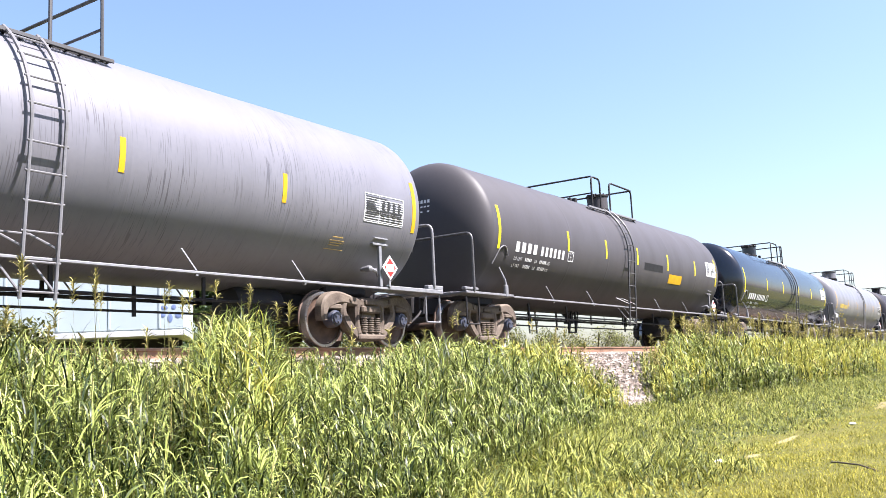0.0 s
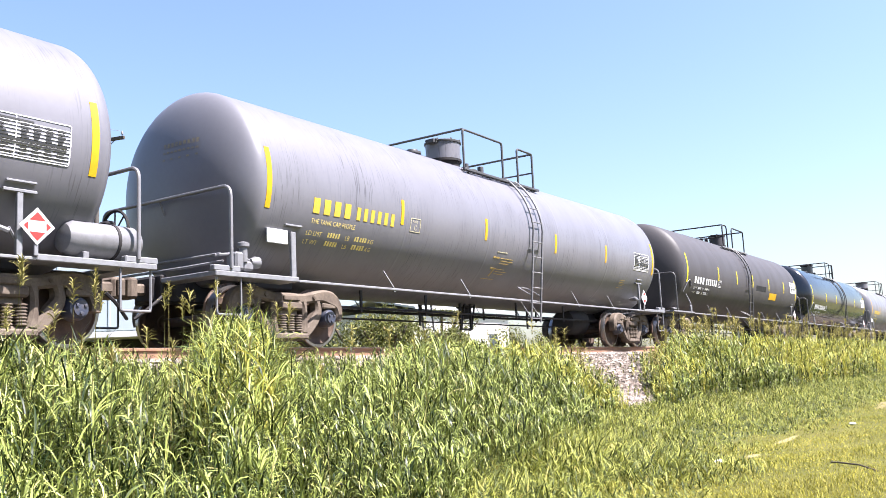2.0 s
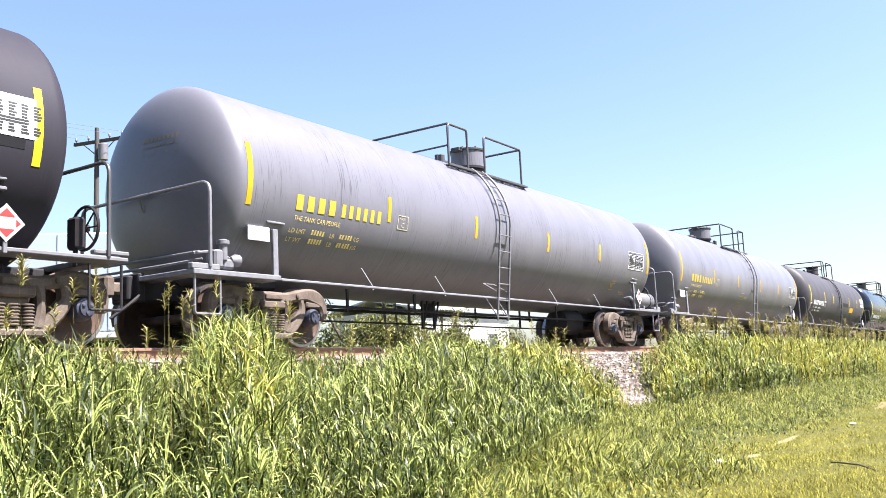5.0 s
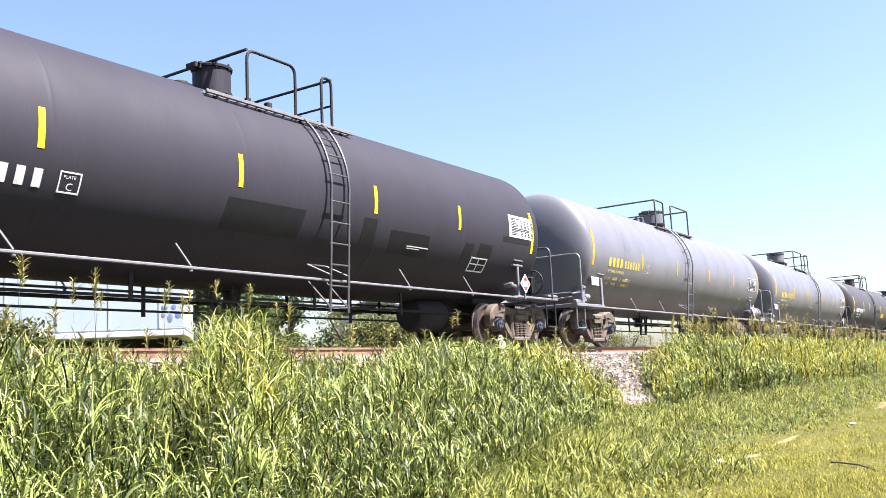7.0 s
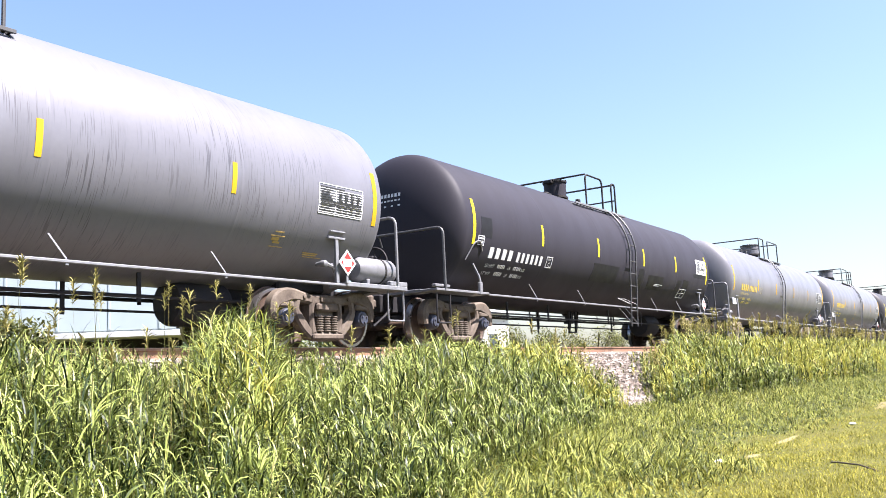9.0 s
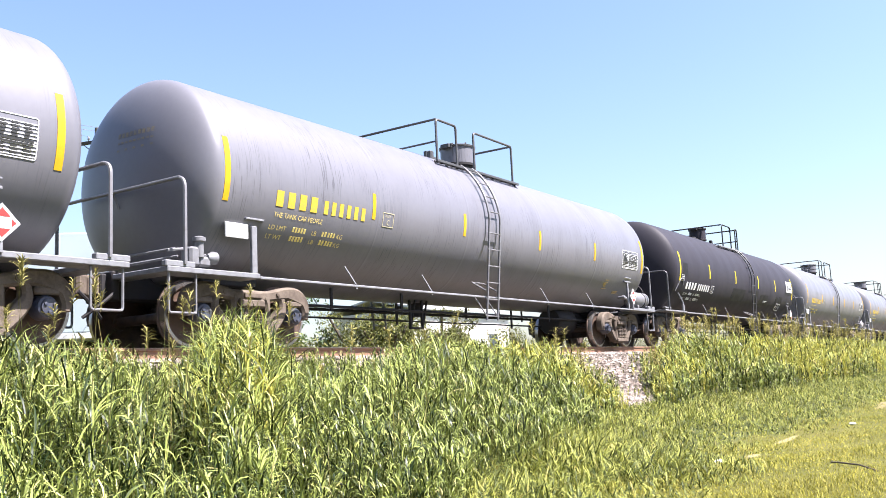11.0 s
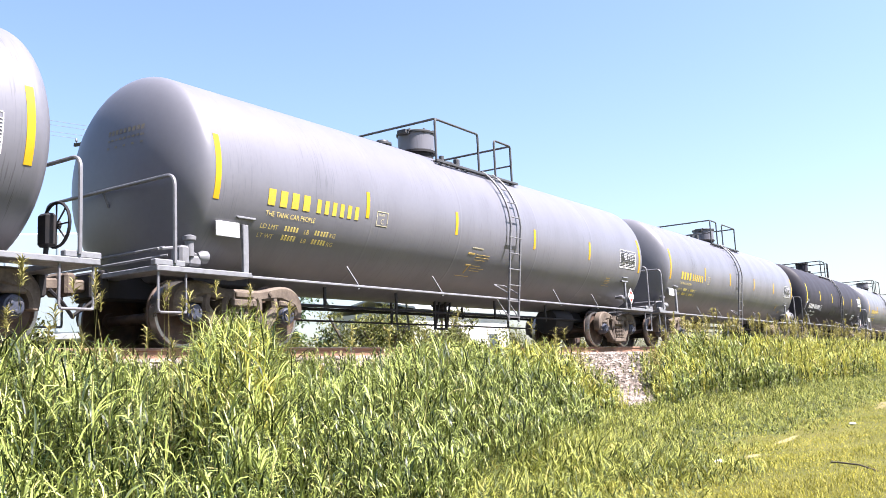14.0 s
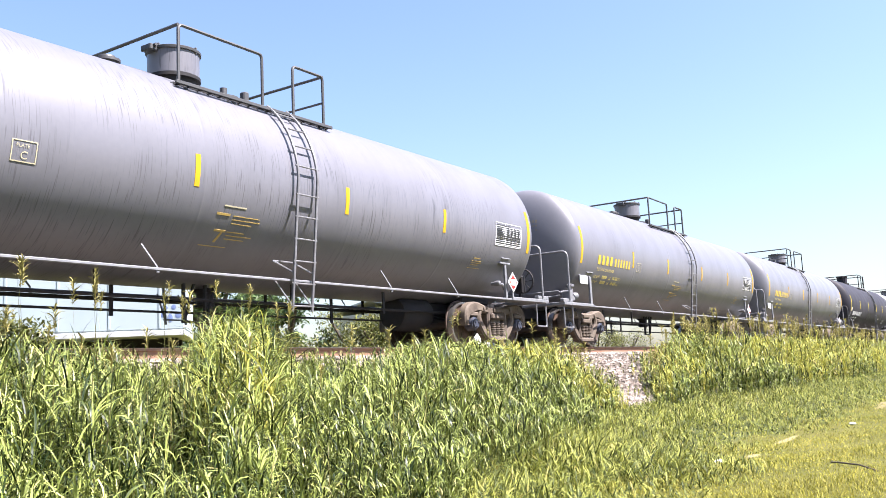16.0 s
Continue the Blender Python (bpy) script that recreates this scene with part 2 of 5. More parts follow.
# ---- mesh tools ----
class Shape:
    """Collects vertices and faces of one mesh."""

    def __init__(self):
        self.v, self.f = [], []

    def add(self, verts, faces, m=None):
        k = len(self.v)
        self.v += [tuple(m @ Vector(p)) if m else tuple(p) for p in verts]
        self.f += [tuple(i + k for i in q) for q in faces]
        return self

    def box(self, c, s, b=0.006, m=None):
        """A box with chamfered edges."""
        h = [x / 2 for x in s]
        b = min(b, *[x * 0.45 for x in h])
        sign = [(i, j, k) for i in (-1, 1) for j in (-1, 1) for k in (-1, 1)]
        at, vs, fs = {}, [], []
        for sg in sign:
            for a in range(3):
                at[sg, a] = len(vs)
                vs.append([c[i] + sg[i] * (h[i] if i == a else h[i] - b) for i in range(3)])
        for a in range(3):
            o = [i for i in range(3) if i != a]
            for d in (-1, 1):
                ring = []
                for p, q in ((-1, -1), (1, -1), (1, 1), (-1, 1)):
                    sg = [0, 0, 0]
                    sg[a], sg[o[0]], sg[o[1]] = d, p, q
                    ring.append(at[tuple(sg), a])
                fs.append(ring)
            for p in (-1, 1):
                for q in (-1, 1):
                    e1, e2 = [0, 0, 0], [0, 0, 0]
                    e1[a], e1[o[0]], e1[o[1]] = -1, p, q
                    e2[a], e2[o[0]], e2[o[1]] = 1, p, q
                    e1, e2 = tuple(e1), tuple(e2)
                    fs.append([at[e1, o[0]], at[e2, o[0]], at[e2, o[1]], at[e1, o[1]]])
        for sg in sign:
            fs.append([at[sg, 0], at[sg, 1], at[sg, 2]])
        return self.add(vs, fs, m)

    def beam(self, p, q, wide, thick, b=0.008, across=(0, 1, 0)):
        """A bar from p to q; thick lies along across."""
        p, q = Vector(p), Vector(q)
        d = q - p
        z = d.normalized()
        y = Vector(across).normalized()
        x = y.cross(z).normalized()
        y = z.cross(x)
        m = Matrix((x, y, z)).transposed().to_4x4()
        m.translation = (p + q) / 2
        return self.box((0, 0, 0), (wide, thick, d.length), b, m)

    def tube(self, pts, r, seg=8, bend=0.0, closed=False):
        """A round bar along points, with rounded bends."""
        pts = [Vector(p) for p in pts]
        if bend:
            out = [pts[0]]
            for a, b, c in zip(pts, pts[1:], pts[2:]):
                d1, d2 = (a - b), (c - b)
                k = min(bend, d1.length * 0.48, d2.length * 0.48)
                s, e = b + d1.normalized() * k, b + d2.normalized() * k
                for i in range(6):
                    t = i / 5
                    out.append(s * (1 - t) ** 2 + b * 2 * t * (1 - t) + e * t * t)
            pts = out + [pts[-1]]
        n = len(pts)
        ring = []
        side = None
        for i, p in enumerate(pts):
            if closed:
                d = (pts[(i + 1) % n] - pts[i - 1]).normalized()
            else:
                d = (pts[min(i + 1, n - 1)] - pts[max(i - 1, 0)]).normalized()
            if side is None:
                side = d.orthogonal().normalized()
            side = (side - d * side.dot(d)).normalized()
            up = d.cross(side)
            ring.append([p + (side * math.cos(a) + up * math.sin(a)) * r for a in [2 * math.pi * j / seg for j in range(seg)]])
        vs = [v for q in ring for v in q]
        fs = []
        for i in range(n if closed else n - 1):
            for j in range(seg):
                a, b = i * seg, ((i + 1) % n) * seg
                fs.append((a + j, a + (j + 1) % seg, b + (j + 1) % seg, b + j))
        if not closed:
            fs += [tuple(range(seg))[::-1], tuple(range((n - 1) * seg, n * seg))]
        return self.add(vs, fs)

    def lathe(self, prof, axis="x", c=(0, 0, 0), seg=32, caps=True):
        """Turns (along, radius) pairs about an axis through c."""
        vs, fs = [], []
        for t, r in prof:
            for j in range(seg):
                a = 2 * math.pi * j / seg
                u, w = r * math.cos(a), r * math.sin(a)
                p = {"x": (t, u, w), "y": (w, t, u), "z": (u, w, t)}[axis]
                vs.append([p[i] + c[i] for i in range(3)])
        for i in range(len(prof) - 1):
            for j in range(seg):
                fs.append((i * seg + j, i * seg + (j + 1) % seg, (i + 1) * seg + (j + 1) % seg, (i + 1) * seg + j))
        if caps:
            fs += [tuple(range(seg))[::-1], tuple(range((len(prof) - 1) * seg, len(prof) * seg))]
        return self.add(vs, fs)

    def mesh(self, name, material, smooth=35):
        me = bpy.data.meshes.new(name)
        me.from_pydata(self.v, [], self.f)
        bm = bmesh.new()
        bm.from_mesh(me)
        bmesh.ops.recalc_face_normals(bm, faces=bm.faces)
        bm.to_mesh(me)
        bm.free()
        me.materials.append(material)
        if smooth:
            me.polygons.foreach_set("use_smooth", [True] * len(me.polygons))
            me.set_sharp_from_angle(angle=radians(smooth))
        return me


KEPT = {}


def part(name, shape, material, parent, label="", key=None, at=None, smooth=35):
    """Links a shape as one mesh object under a thing; shapes with the same key share their mesh."""
    k = (key, material.name) if key else None
    me = KEPT.get(k) if k else None
    if me is None:
        me = (shape() if callable(shape) else shape).mesh(name, material, smooth)
        if k:
            KEPT[k] = me
    ob = new(name, me)
    ob.parent = parent
    if at is not None:
        ob.matrix_basis = at
    if label:
        tagged(ob, label)
    if name in ("lettering", "stencil"):
        tagged(ob, kind="stuff")
    return ob


def thing(name, label, category, group="", at=None, kind=""):
    ob = new(name)
    ob.empty_display_size = 0.3
    if at is not None:
        ob.matrix_basis = at
    return tagged(ob, label, category, group, kind)


def raw_mesh(name, verts, faces, material, smooth=True):
    """A large mesh from arrays of vertices and of quads."""
    me = bpy.data.meshes.new(name)
    verts, faces = np.asarray(verts, np.float32), np.asarray(faces, np.int32)
    me.vertices.add(len(verts))
    me.vertices.foreach_set("co", verts.ravel())
    k = faces.shape[1]
    me.loops.add(faces.size)
    me.loops.foreach_set("vertex_index", faces.ravel())
    me.polygons.add(len(faces))
    me.polygons.foreach_set("loop_start", np.arange(0, faces.size, k, dtype=np.int32))
    me.polygons.foreach_set("use_smooth", np.full(len(faces), smooth))
    me.materials.append(material)
    me.update(calc_edges=True)
    me.validate()
    return me


# ---- ground, track ----
def gz(x, y):
    """Height of the ground: lawn, bank, ballast, far side."""
    z = np.interp(y, [-3000, 2.2, 3.6, 5.0, 7.3, 8.75, 9.3, 11.8, 12.4, 13.8, 40, 3000],
                  [-1.42, -1.42, -1.36, -1.2, -1.08, -0.24, -0.2, -0.2, -0.24, -0.9, -0.6, -1.4])
    return z + 0.03 * np.sin(x * 0.9 + y * 0.7) * np.cos(y * 1.3 - x * 0.31) * (np.abs(y - YT) > 2.2)


def ground_sheet():
    xs = np.concatenate([[-3000, -900, -300, -100, -40], np.arange(-16, 90, 0.5), [100, 130, 180, 300, 600, 1200, 3000]])
    ys = np.concatenate([[-3000, -800, -200, -60, -20, -8], np.arange(-5, 15.01, 0.25), [17, 22, 30, 40, 70, 140, 400, 1200, 3000]])
    X, Y = np.meshgrid(xs, ys, indexing="ij")
    V = np.stack([X, Y, gz(X, Y)], -1).reshape(-1, 3)
    a = (np.arange(len(xs) - 1)[:, None] * len(ys) + np.arange(len(ys) - 1)[None]).ravel()
    F = np.stack([a, a + len(ys), a + len(ys) + 1, a + 1], 1)
    me = raw_mesh("ground", V, F, SOIL)
    me.materials.append(LAWN)
    me.materials.append(EARTH)
    mid = V[F].mean(1)
    edge = 2.75 + 0.25 * np.sin(mid[:, 0] * 0.8)
    path = (mid[:, 0] / np.maximum(mid[:, 1], 0.5) > 2.05) & (mid[:, 0] / np.maximum(mid[:, 1], 0.5) < 2.7) & (mid[:, 1] > 5.6)
    kind = np.where(mid[:, 1] < edge, 1, np.where((mid[:, 1] < 7.1) & ~path, 2, np.where(mid[:, 1] < 14.5, 0, 1)))
    me.polygons.foreach_set("material_index", kind.astype(np.int32))
    tagged(new("ground", me), "grassy ground with mown lawn and a gravelly railway bank", "ground", kind="structure")


def track():
    bed = thing("railway_track", "rusty steel rails on weathered wooden ties in pale ballast", "track", kind="structure", at=pose(0, YT, 0))
    prof = [(-0.07, -0.17), (0.07, -0.17), (0.07, -0.155), (0.012, -0.135), (0.012, -0.045), (0.036, -0.035), (0.036, -0.003), (0.03, 0), (-0.03, 0), (-0.036, -0.003), (-0.036, -0.035), (-0.012, -0.045), (-0.012, -0.135), (-0.07, -0.155)]
    for side in (-1, 1):
        s = Shape()
        n = len(prof)
        s.add([(x, side * 0.755 + p, z) for x in (-60, 400) for p, z in prof], [(i, (i + 1) % n, n + (i + 1) % n, n + i) for i in range(n)] + [tuple(range(n)), tuple(range(n, 2 * n))[::-1]])
        part("rail", s, RAIL, bed, "rusty steel rail with a worn head", smooth=20)
        t = Shape()
        t.box((170, side * 0.755, 0.001), (460, 0.05, 0.004), 0.001)
        part("rail_head", t, RAILTOP, bed, "polished running surface")
    tie = lambda: Shape().box((0, 0, -0.26), (0.23, 2.6, 0.17), 0.012)
    rnd = random.Random(4)
    for i in range(150):
        part("tie", tie, WOOD, bed, key="tie", at=pose(-6 + i * 0.55 + rnd.uniform(-0.03, 0.03), rnd.uniform(-0.05, 0.05), rnd.uniform(-0.01, 0.005), 0, 0, rnd.uniform(-2, 2)))
    plate = lambda: Shape().box((0, 0, -0.172), (0.2, 0.3, 0.014), 0.003).box((0.05, -0.1, -0.155), (0.02, 0.03, 0.03), 0.004).box((-0.05, 0.1, -0.155), (0.02, 0.03, 0.03), 0.004)
    for i in range(20, 110):
        part("tie_plate", plate, RAIL, bed, key="plate", at=pose(-6 + i * 0.55, -0.755, 0))


def stones(name, n, x0, x1, y0, y1, size, seed, label):
    """Loose broken stones strewn over a stretch of the bank."""
    rs = np.random.RandomState(seed)
    base = np.array([(1, 0, 0), (-1, 0, 0), (0, 1, 0), (0, -1, 0), (0, 0, 1), (0, 0, -1)], float)
    tri = np.array([(0, 2, 4), (2, 1, 4), (1, 3, 4), (3, 0, 4), (2, 0, 5), (1, 2, 5), (3, 1, 5), (0, 3, 5)])
    c = np.stack([x0 + (x1 - x0) * rs.rand(n) ** 1.4, rs.uniform(y0, y1, n)], 1)
    z = gz(c[:, 0], c[:, 1])
    sz = size * rs.uniform(0.5, 1.5, (n, 1, 1))
    v = base[None] * rs.uniform(0.55, 1.1, (n, 6, 3)) + rs.uniform(-0.3, 0.3, (n, 6, 3))
    th = rs.uniform(0, 6.28, n)
    co, si = np.cos(th)[:, None], np.sin(th)[:, None]
    v = np.stack([v[..., 0] * co - v[..., 1] * si, v[..., 0] * si + v[..., 1] * co, v[..., 2] * 0.75], -1) * sz
    v += np.stack([c[:, 0], c[:, 1], z + size * 0.25], -1)[:, None]
    f = (tri[None] + (np.arange(n) * 6)[:, None, None]).reshape(-1, 3)
    tagged(new(name, raw_mesh(name, v.reshape(-1, 3), f, STONE, False)), label, "ballast", kind="stuff")


# ---- grass ----
def blades(base, az, elev, length, width, droop, segs=6, curl=0.0):
    """Arching leaves as ribbons: arrays of base points, headings, first slope, length, width and droop."""
    n = len(base)
    t = np.linspace(0, 1, segs + 1)
    el = elev[:, None] - droop[:, None] * t[None] ** 1.25
    hd = az[:, None] + curl * t[None] ** 2
    step = (length / segs)[:, None]
    dx, dy, dz = np.cos(el) * np.cos(hd) * step, np.cos(el) * np.sin(hd) * step, np.sin(el) * step
    zero = np.zeros((n, 1))
    path = np.stack([np.concatenate([zero, np.cumsum(d[:, :-1], 1)], 1) for d in (dx, dy, dz)], -1) + base[:, None]
    w = width[:, None] * np.clip(1.25 * (t + 0.12) ** 0.35 * (1 - t ** 2.2), 0.03, 1)[None] / 2
    tilt = np.random.RandomState(n).uniform(-0.6, 0.6, (n, 1))
    side = np.stack([-np.sin(hd) * np.cos(tilt), np.cos(hd) * np.cos(tilt), np.sin(tilt) + 0 * hd], -1) * w[..., None]
    v = np.stack([path - side, path + side], 2).reshape(n, -1, 3)
    k = np.arange(segs)
    q = np.stack([2 * k, 2 * k + 1, 2 * k + 3, 2 * k + 2], 1)
    f = (q[None] + (np.arange(n) * (segs + 1) * 2)[:, None, None]).reshape(-1, 4)
    return v.reshape(-1, 3), f


def join(*sets):
    vs, fs, k = [], [], 0
    for v, f in sets:
        vs.append(v)
        fs.append(f + k)
        k += len(v)
    return np.concatenate(vs), np.concatenate(fs)


def front(x):
    """Front edge of the uncut weeds."""
    return np.interp(x, [0, 3, 5, 7, 9, 12, 16, 30, 90], [2.9, 3.0, 3.2, 3.7, 4.3, 4.9, 5.0, 4.6, 4.2]) + 0.18 * np.sin(x * 1.9) * np.sin(x * 0.7 + 1)


def tall(x, y):
    """How tall the weeds stand at a place."""
    q = x / np.maximum(y, 0.5)
    q = q - np.interp(y, [5.3, 8.6], [0.26, -0.06]) * np.exp(-((q - 2.35) / 0.35) ** 2)
    h = np.interp(q, [0.3, 0.50, 0.59, 0.64, 0.70, 0.76, 0.84, 0.875, 0.92, 0.98, 1.03, 1.15, 1.25, 1.38, 1.6, 1.95, 2.08, 2.19, 2.43, 2.58, 2.88, 4, 6, 12],
                  [1.10, 1.12, 1.16, 1.00, 0.98, 0.86, 0.80, 1.20, 1.46, 1.38, 0.86, 0.80, 0.90, 1.08, 1.14, 1.08, 0.72, 0.30, 0.28, 0.85, 1.45, 1.50, 1.45, 1.35])
    return h * (1 + 0.10 * np.sin(x * 2.3 + y) * np.sin(y * 3.1 - x * 0.7))


def plants(n, x0, x1, seed, depth=4.9, leaves=9, wide=1.0, power=1.0, segs=6, lo=0.0, band=(0, 99)):
    rs = np.random.RandomState(seed)
    x = x0 + (x1 - x0) * rs.rand(n) ** power
    y = front(x) + lo + depth * rs.rand(n) ** 1.15
    keep = (y < 8.6) & (rs.rand(n) < np.clip(tall(x, y) - 0.26, 0.03, 1)) & (x / y > band[0]) & (x / y < band[1])
    x, y = x[keep], y[keep]
    n = len(x)
    h = tall(x, y) * rs.uniform(0.62, 1.08, n)
    h *= np.interp(y, [7.2, 8.6], [1, 0.45]) * np.interp(y - front(x), [0, 1.3], [0.42, 1])
    g = np.stack([x, y, gz(x, y) - 0.02], 1)
    lean_az, lean = rs.uniform(0, 6.28, n), rs.uniform(0.0, 0.22, n)
    sets = [blades(g, lean_az, np.pi / 2 - lean, h * 0.9, np.full(n, 0.009) * wide, lean * 1.2, 3)]
    for i in range(leaves):
        t = 0.05 + 0.8 * (i + rs.rand(n)) / leaves
        up = h * t
        b = g + np.stack([np.cos(lean_az) * np.sin(lean) * up, np.sin(lean_az) * np.sin(lean) * up, up * 0.9], 1)
        L = np.clip(h * rs.uniform(0.16, 0.34, n), 0.08, 0.34)
        sets.append(blades(b, rs.uniform(0, 6.28, n), rs.uniform(0.85, 1.48, n), L, rs.uniform(0.007, 0.017, n) * wide, rs.uniform(0.5, 3.0, n), segs, rs.uniform(-0.8, 0.8)))
    return join(*sets)


def seed_heads(places, heights, seed):
    """Grass stems that end in open, drooping seed heads."""
    rs = np.random.RandomState(seed)
    n = len(places)
    p = np.asarray(places, float)
    g = np.stack([p[:, 0], p[:, 1], gz(p[:, 0], p[:, 1]) - 0.02], 1)
    h = np.asarray(heights, float)
    az, lean = rs.uniform(0, 6.28, n), rs.uniform(0, 0.14, n)
    big = np.where(p[:, 0] > 12, 1.6, 0.85)
    sets = [blades(g, az, np.pi / 2 - lean, h, np.full(n, 0.007), lean, 4)]
    tip = g + np.stack([np.cos(az) * np.sin(lean) * h, np.sin(az) * np.sin(lean) * h, h], 1)
    for i in range(30):
        t = i / 30
        b = tip + np.array([0, 0, 1]) * (0.04 - 0.15 * (1 - t)) * big[:, None]
        sets.append(blades(b, rs.uniform(0, 6.28, n), rs.uniform(0.6, 1.4, n), (0.062 * np.sin(0.35 + 2.5 * (1 - t)) + 0.02) * rs.uniform(0.6, 1.3, n) * big, rs.uniform(0.006, 0.012, n) * big, rs.uniform(0.5, 2.0, n), 3))
    return join(*sets)


def grass():
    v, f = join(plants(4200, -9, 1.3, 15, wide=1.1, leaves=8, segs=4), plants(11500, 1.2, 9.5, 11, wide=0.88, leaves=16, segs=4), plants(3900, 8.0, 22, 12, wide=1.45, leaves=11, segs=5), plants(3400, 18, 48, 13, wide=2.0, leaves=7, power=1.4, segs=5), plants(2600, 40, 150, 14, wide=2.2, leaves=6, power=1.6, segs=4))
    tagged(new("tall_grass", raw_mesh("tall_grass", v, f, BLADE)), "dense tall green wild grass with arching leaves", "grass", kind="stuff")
    v, f = join(plants(640, 3.4, 6.4, 21, depth=2.2, lo=0.5, leaves=13, wide=0.75, band=(0.80, 1.0)), plants(4200, 11, 45, 22, depth=3.4, leaves=9, wide=1.6, lo=0.2, power=1.3, segs=5))
    tagged(new("yellowing_weeds", raw_mesh("yellowing_weeds", v, f, GOLDEN)), "yellowing weeds among the tall grass", "weeds", kind="stuff")
    rs = np.random.RandomState(31)
    near = [(rs.uniform(2.2, 8.0), 0) for _ in range(28)]
    near += [(rs.uniform(2.3, 4.4), 0) for _ in range(8)]
    near = [(x, front(x) + rs.uniform(0.5, 2.4)) for x, _ in near]
    far = [(rs.uniform(13.5, 45), 0) for _ in range(280)]
    far = [(x, front(x) + rs.uniform(0.4, 3.0)) for x, _ in far]
    pts = [(x, y) for x, y in near + far if tall(x, y) > 0.7]
    hs = [float(tall(x, y)) * (rs.uniform(1.0, 1.45) / tall(x, y) if x < 4.8 else rs.uniform(0.9, 1.1) if x < 10 else rs.uniform(0.92, 1.12)) for x, y in pts]
    v, f = seed_heads(pts, hs, 32)
    tagged(new("seed_heads", raw_mesh("seed_heads", v, f, SEED)), "brown drooping seed heads on tall grass stems", "grass", kind="stuff")
    n = 22000
    x = 2.0 + 34 * rs.rand(n) ** 1.5
    y = 1.9 + (front(x) + 0.7 - 1.9) * rs.rand(n) ** 0.7
    x = np.concatenate([x, rs.uniform(-9, 2.2, 6000)])
    y = np.concatenate([y, 2.0 + 1.7 * rs.rand(6000) ** 0.7])
    bare = (y > 5.4) & (tall(x, y) < 0.5)
    x, y = x[~bare], y[~bare]
    n = len(x)
    g = np.stack([x, y, gz(x, y) - 0.01], 1)
    sets = []
    for i in range(5):
        hh = np.interp(y + 0.35 * np.sin(x * 1.1) + 0.25 * np.sin(x * 2.7 + 1), [2.2, 2.9, 4.3], [0.04, 0.15, 0.33]) * np.interp(x, [6.5, 9.8], [1.15, 0.42])
        sets.append(blades(g + rs.uniform(-0.06, 0.06, (n, 3)) * [1, 1, 0], rs.uniform(0, 6.28, n), rs.uniform(0.5, 1.4, n), hh * rs.uniform(0.6, 1.6, n), rs.uniform(0.006, 0.015, n), rs.uniform(0.4, 2.2, n), 3))
    v, f = join(*sets)
    tagged(new("short_weeds", raw_mesh("short_weeds", v, f, WEED)), "low green weeds along the edge of the lawn", "weeds", kind="stuff")
    n = 150000
    r = 3.0 + 26 * rs.rand(n) ** 2.0
    a = np.radians(rs.uniform(2, 27, n))
    x, y = r * np.cos(a), r * np.sin(a)
    x = np.concatenate([x, rs.uniform(-9, 7, 70000)])
    y = np.concatenate([y, rs.uniform(-7, 2.9, 70000)])
    ok = y < 2.75 + 0.2 * np.sin(x * 3.1) + 0.8 * rs.rand(len(x)) ** 3
    x, y = x[ok], y[ok]
    n = len(x)
    g = np.stack([x, y, gz(x, y) - 0.005], 1)
    v, f = blades(g, rs.uniform(0, 6.28, n), rs.uniform(0.5, 1.4, n), rs.uniform(0.022, 0.058, n) * (1 + 0.4 * np.sin(x * 2.1 + y * 5)), rs.uniform(0.004, 0.008, n), rs.uniform(0.2, 1.4, n), 2)
    tagged(new("lawn_grass", raw_mesh("lawn_grass", v, f, TURF)), "short mown yellow-green lawn grass", "grass", kind="stuff")


# ---- far side of the track ----
def lawn_stone(x, y, s, seed):
    rs = random.Random(seed)
    b = Shape().lathe([(-0.3, 0.5), (0.0, 0.9), (0.18, 0.75), (0.26, 0.3)], "z", (0, 0, 0), 9)
    b.v = [(p[0] * s * rs.uniform(0.85, 1.15) * 1.5, p[1] * s * rs.uniform(0.85, 1.15), p[2] * s) for p in b.v]
    ob = new("pale_stone", b.mesh("pale_stone", WALL))
    ob.matrix_basis = pose(x, y, float(gz(np.array(x), np.array(y))) + 0.02)
    tagged(ob, "pale flat stone lying in the mown lawn", "stone", "stones in the lawn")


def dirt_patch(x, y, lx, ly, seed):
    """An uneven patch of bare dirt and straw, lying just over the ground."""
    rs = random.Random(seed)
    n = 26
    ring = []
    for i in range(n):
        a = 2 * math.pi * i / n
        r = rs.uniform(0.6, 1.0)
        ring.append((x + lx * r * math.cos(a), y + ly * r * math.sin(a)))
    vs = [(x, y, float(gz(np.array(x), np.array(y))) + 0.012)]
    for k in (0.5, 1.0):
        vs += [(x + (px - x) * k, y + (py - y) * k, float(gz(np.array(x + (px - x) * k), np.array(y + (py - y) * k))) + (0.012 if k < 1 else -0.004)) for px, py in ring]
    fs = [(0, 1 + i, 1 + (i + 1) % n) for i in range(n)] + [(1 + i, 1 + n + i, 1 + n + (i + 1) % n, 1 + (i + 1) % n) for i in range(n)]
    ob = new("dirt_patch", Shape().add(vs, fs).mesh("dirt_patch", DIRT))
    tagged(ob, "bare dry patch of dirt and straw in the grass", "ground", kind="structure")


# A thin dark bent tube laid along the dark line on the lawn.
def dark_lawn_line(pts):
    ob = new("dark_lawn_line", Shape().tube([(x, y, float(gz(np.array(x), np.array(y))) + h) for x, y, h in pts], 0.007, 6).mesh("dark_lawn_line", BARK))
    tagged(ob, "thin dark line lying in the mown lawn", "twig")


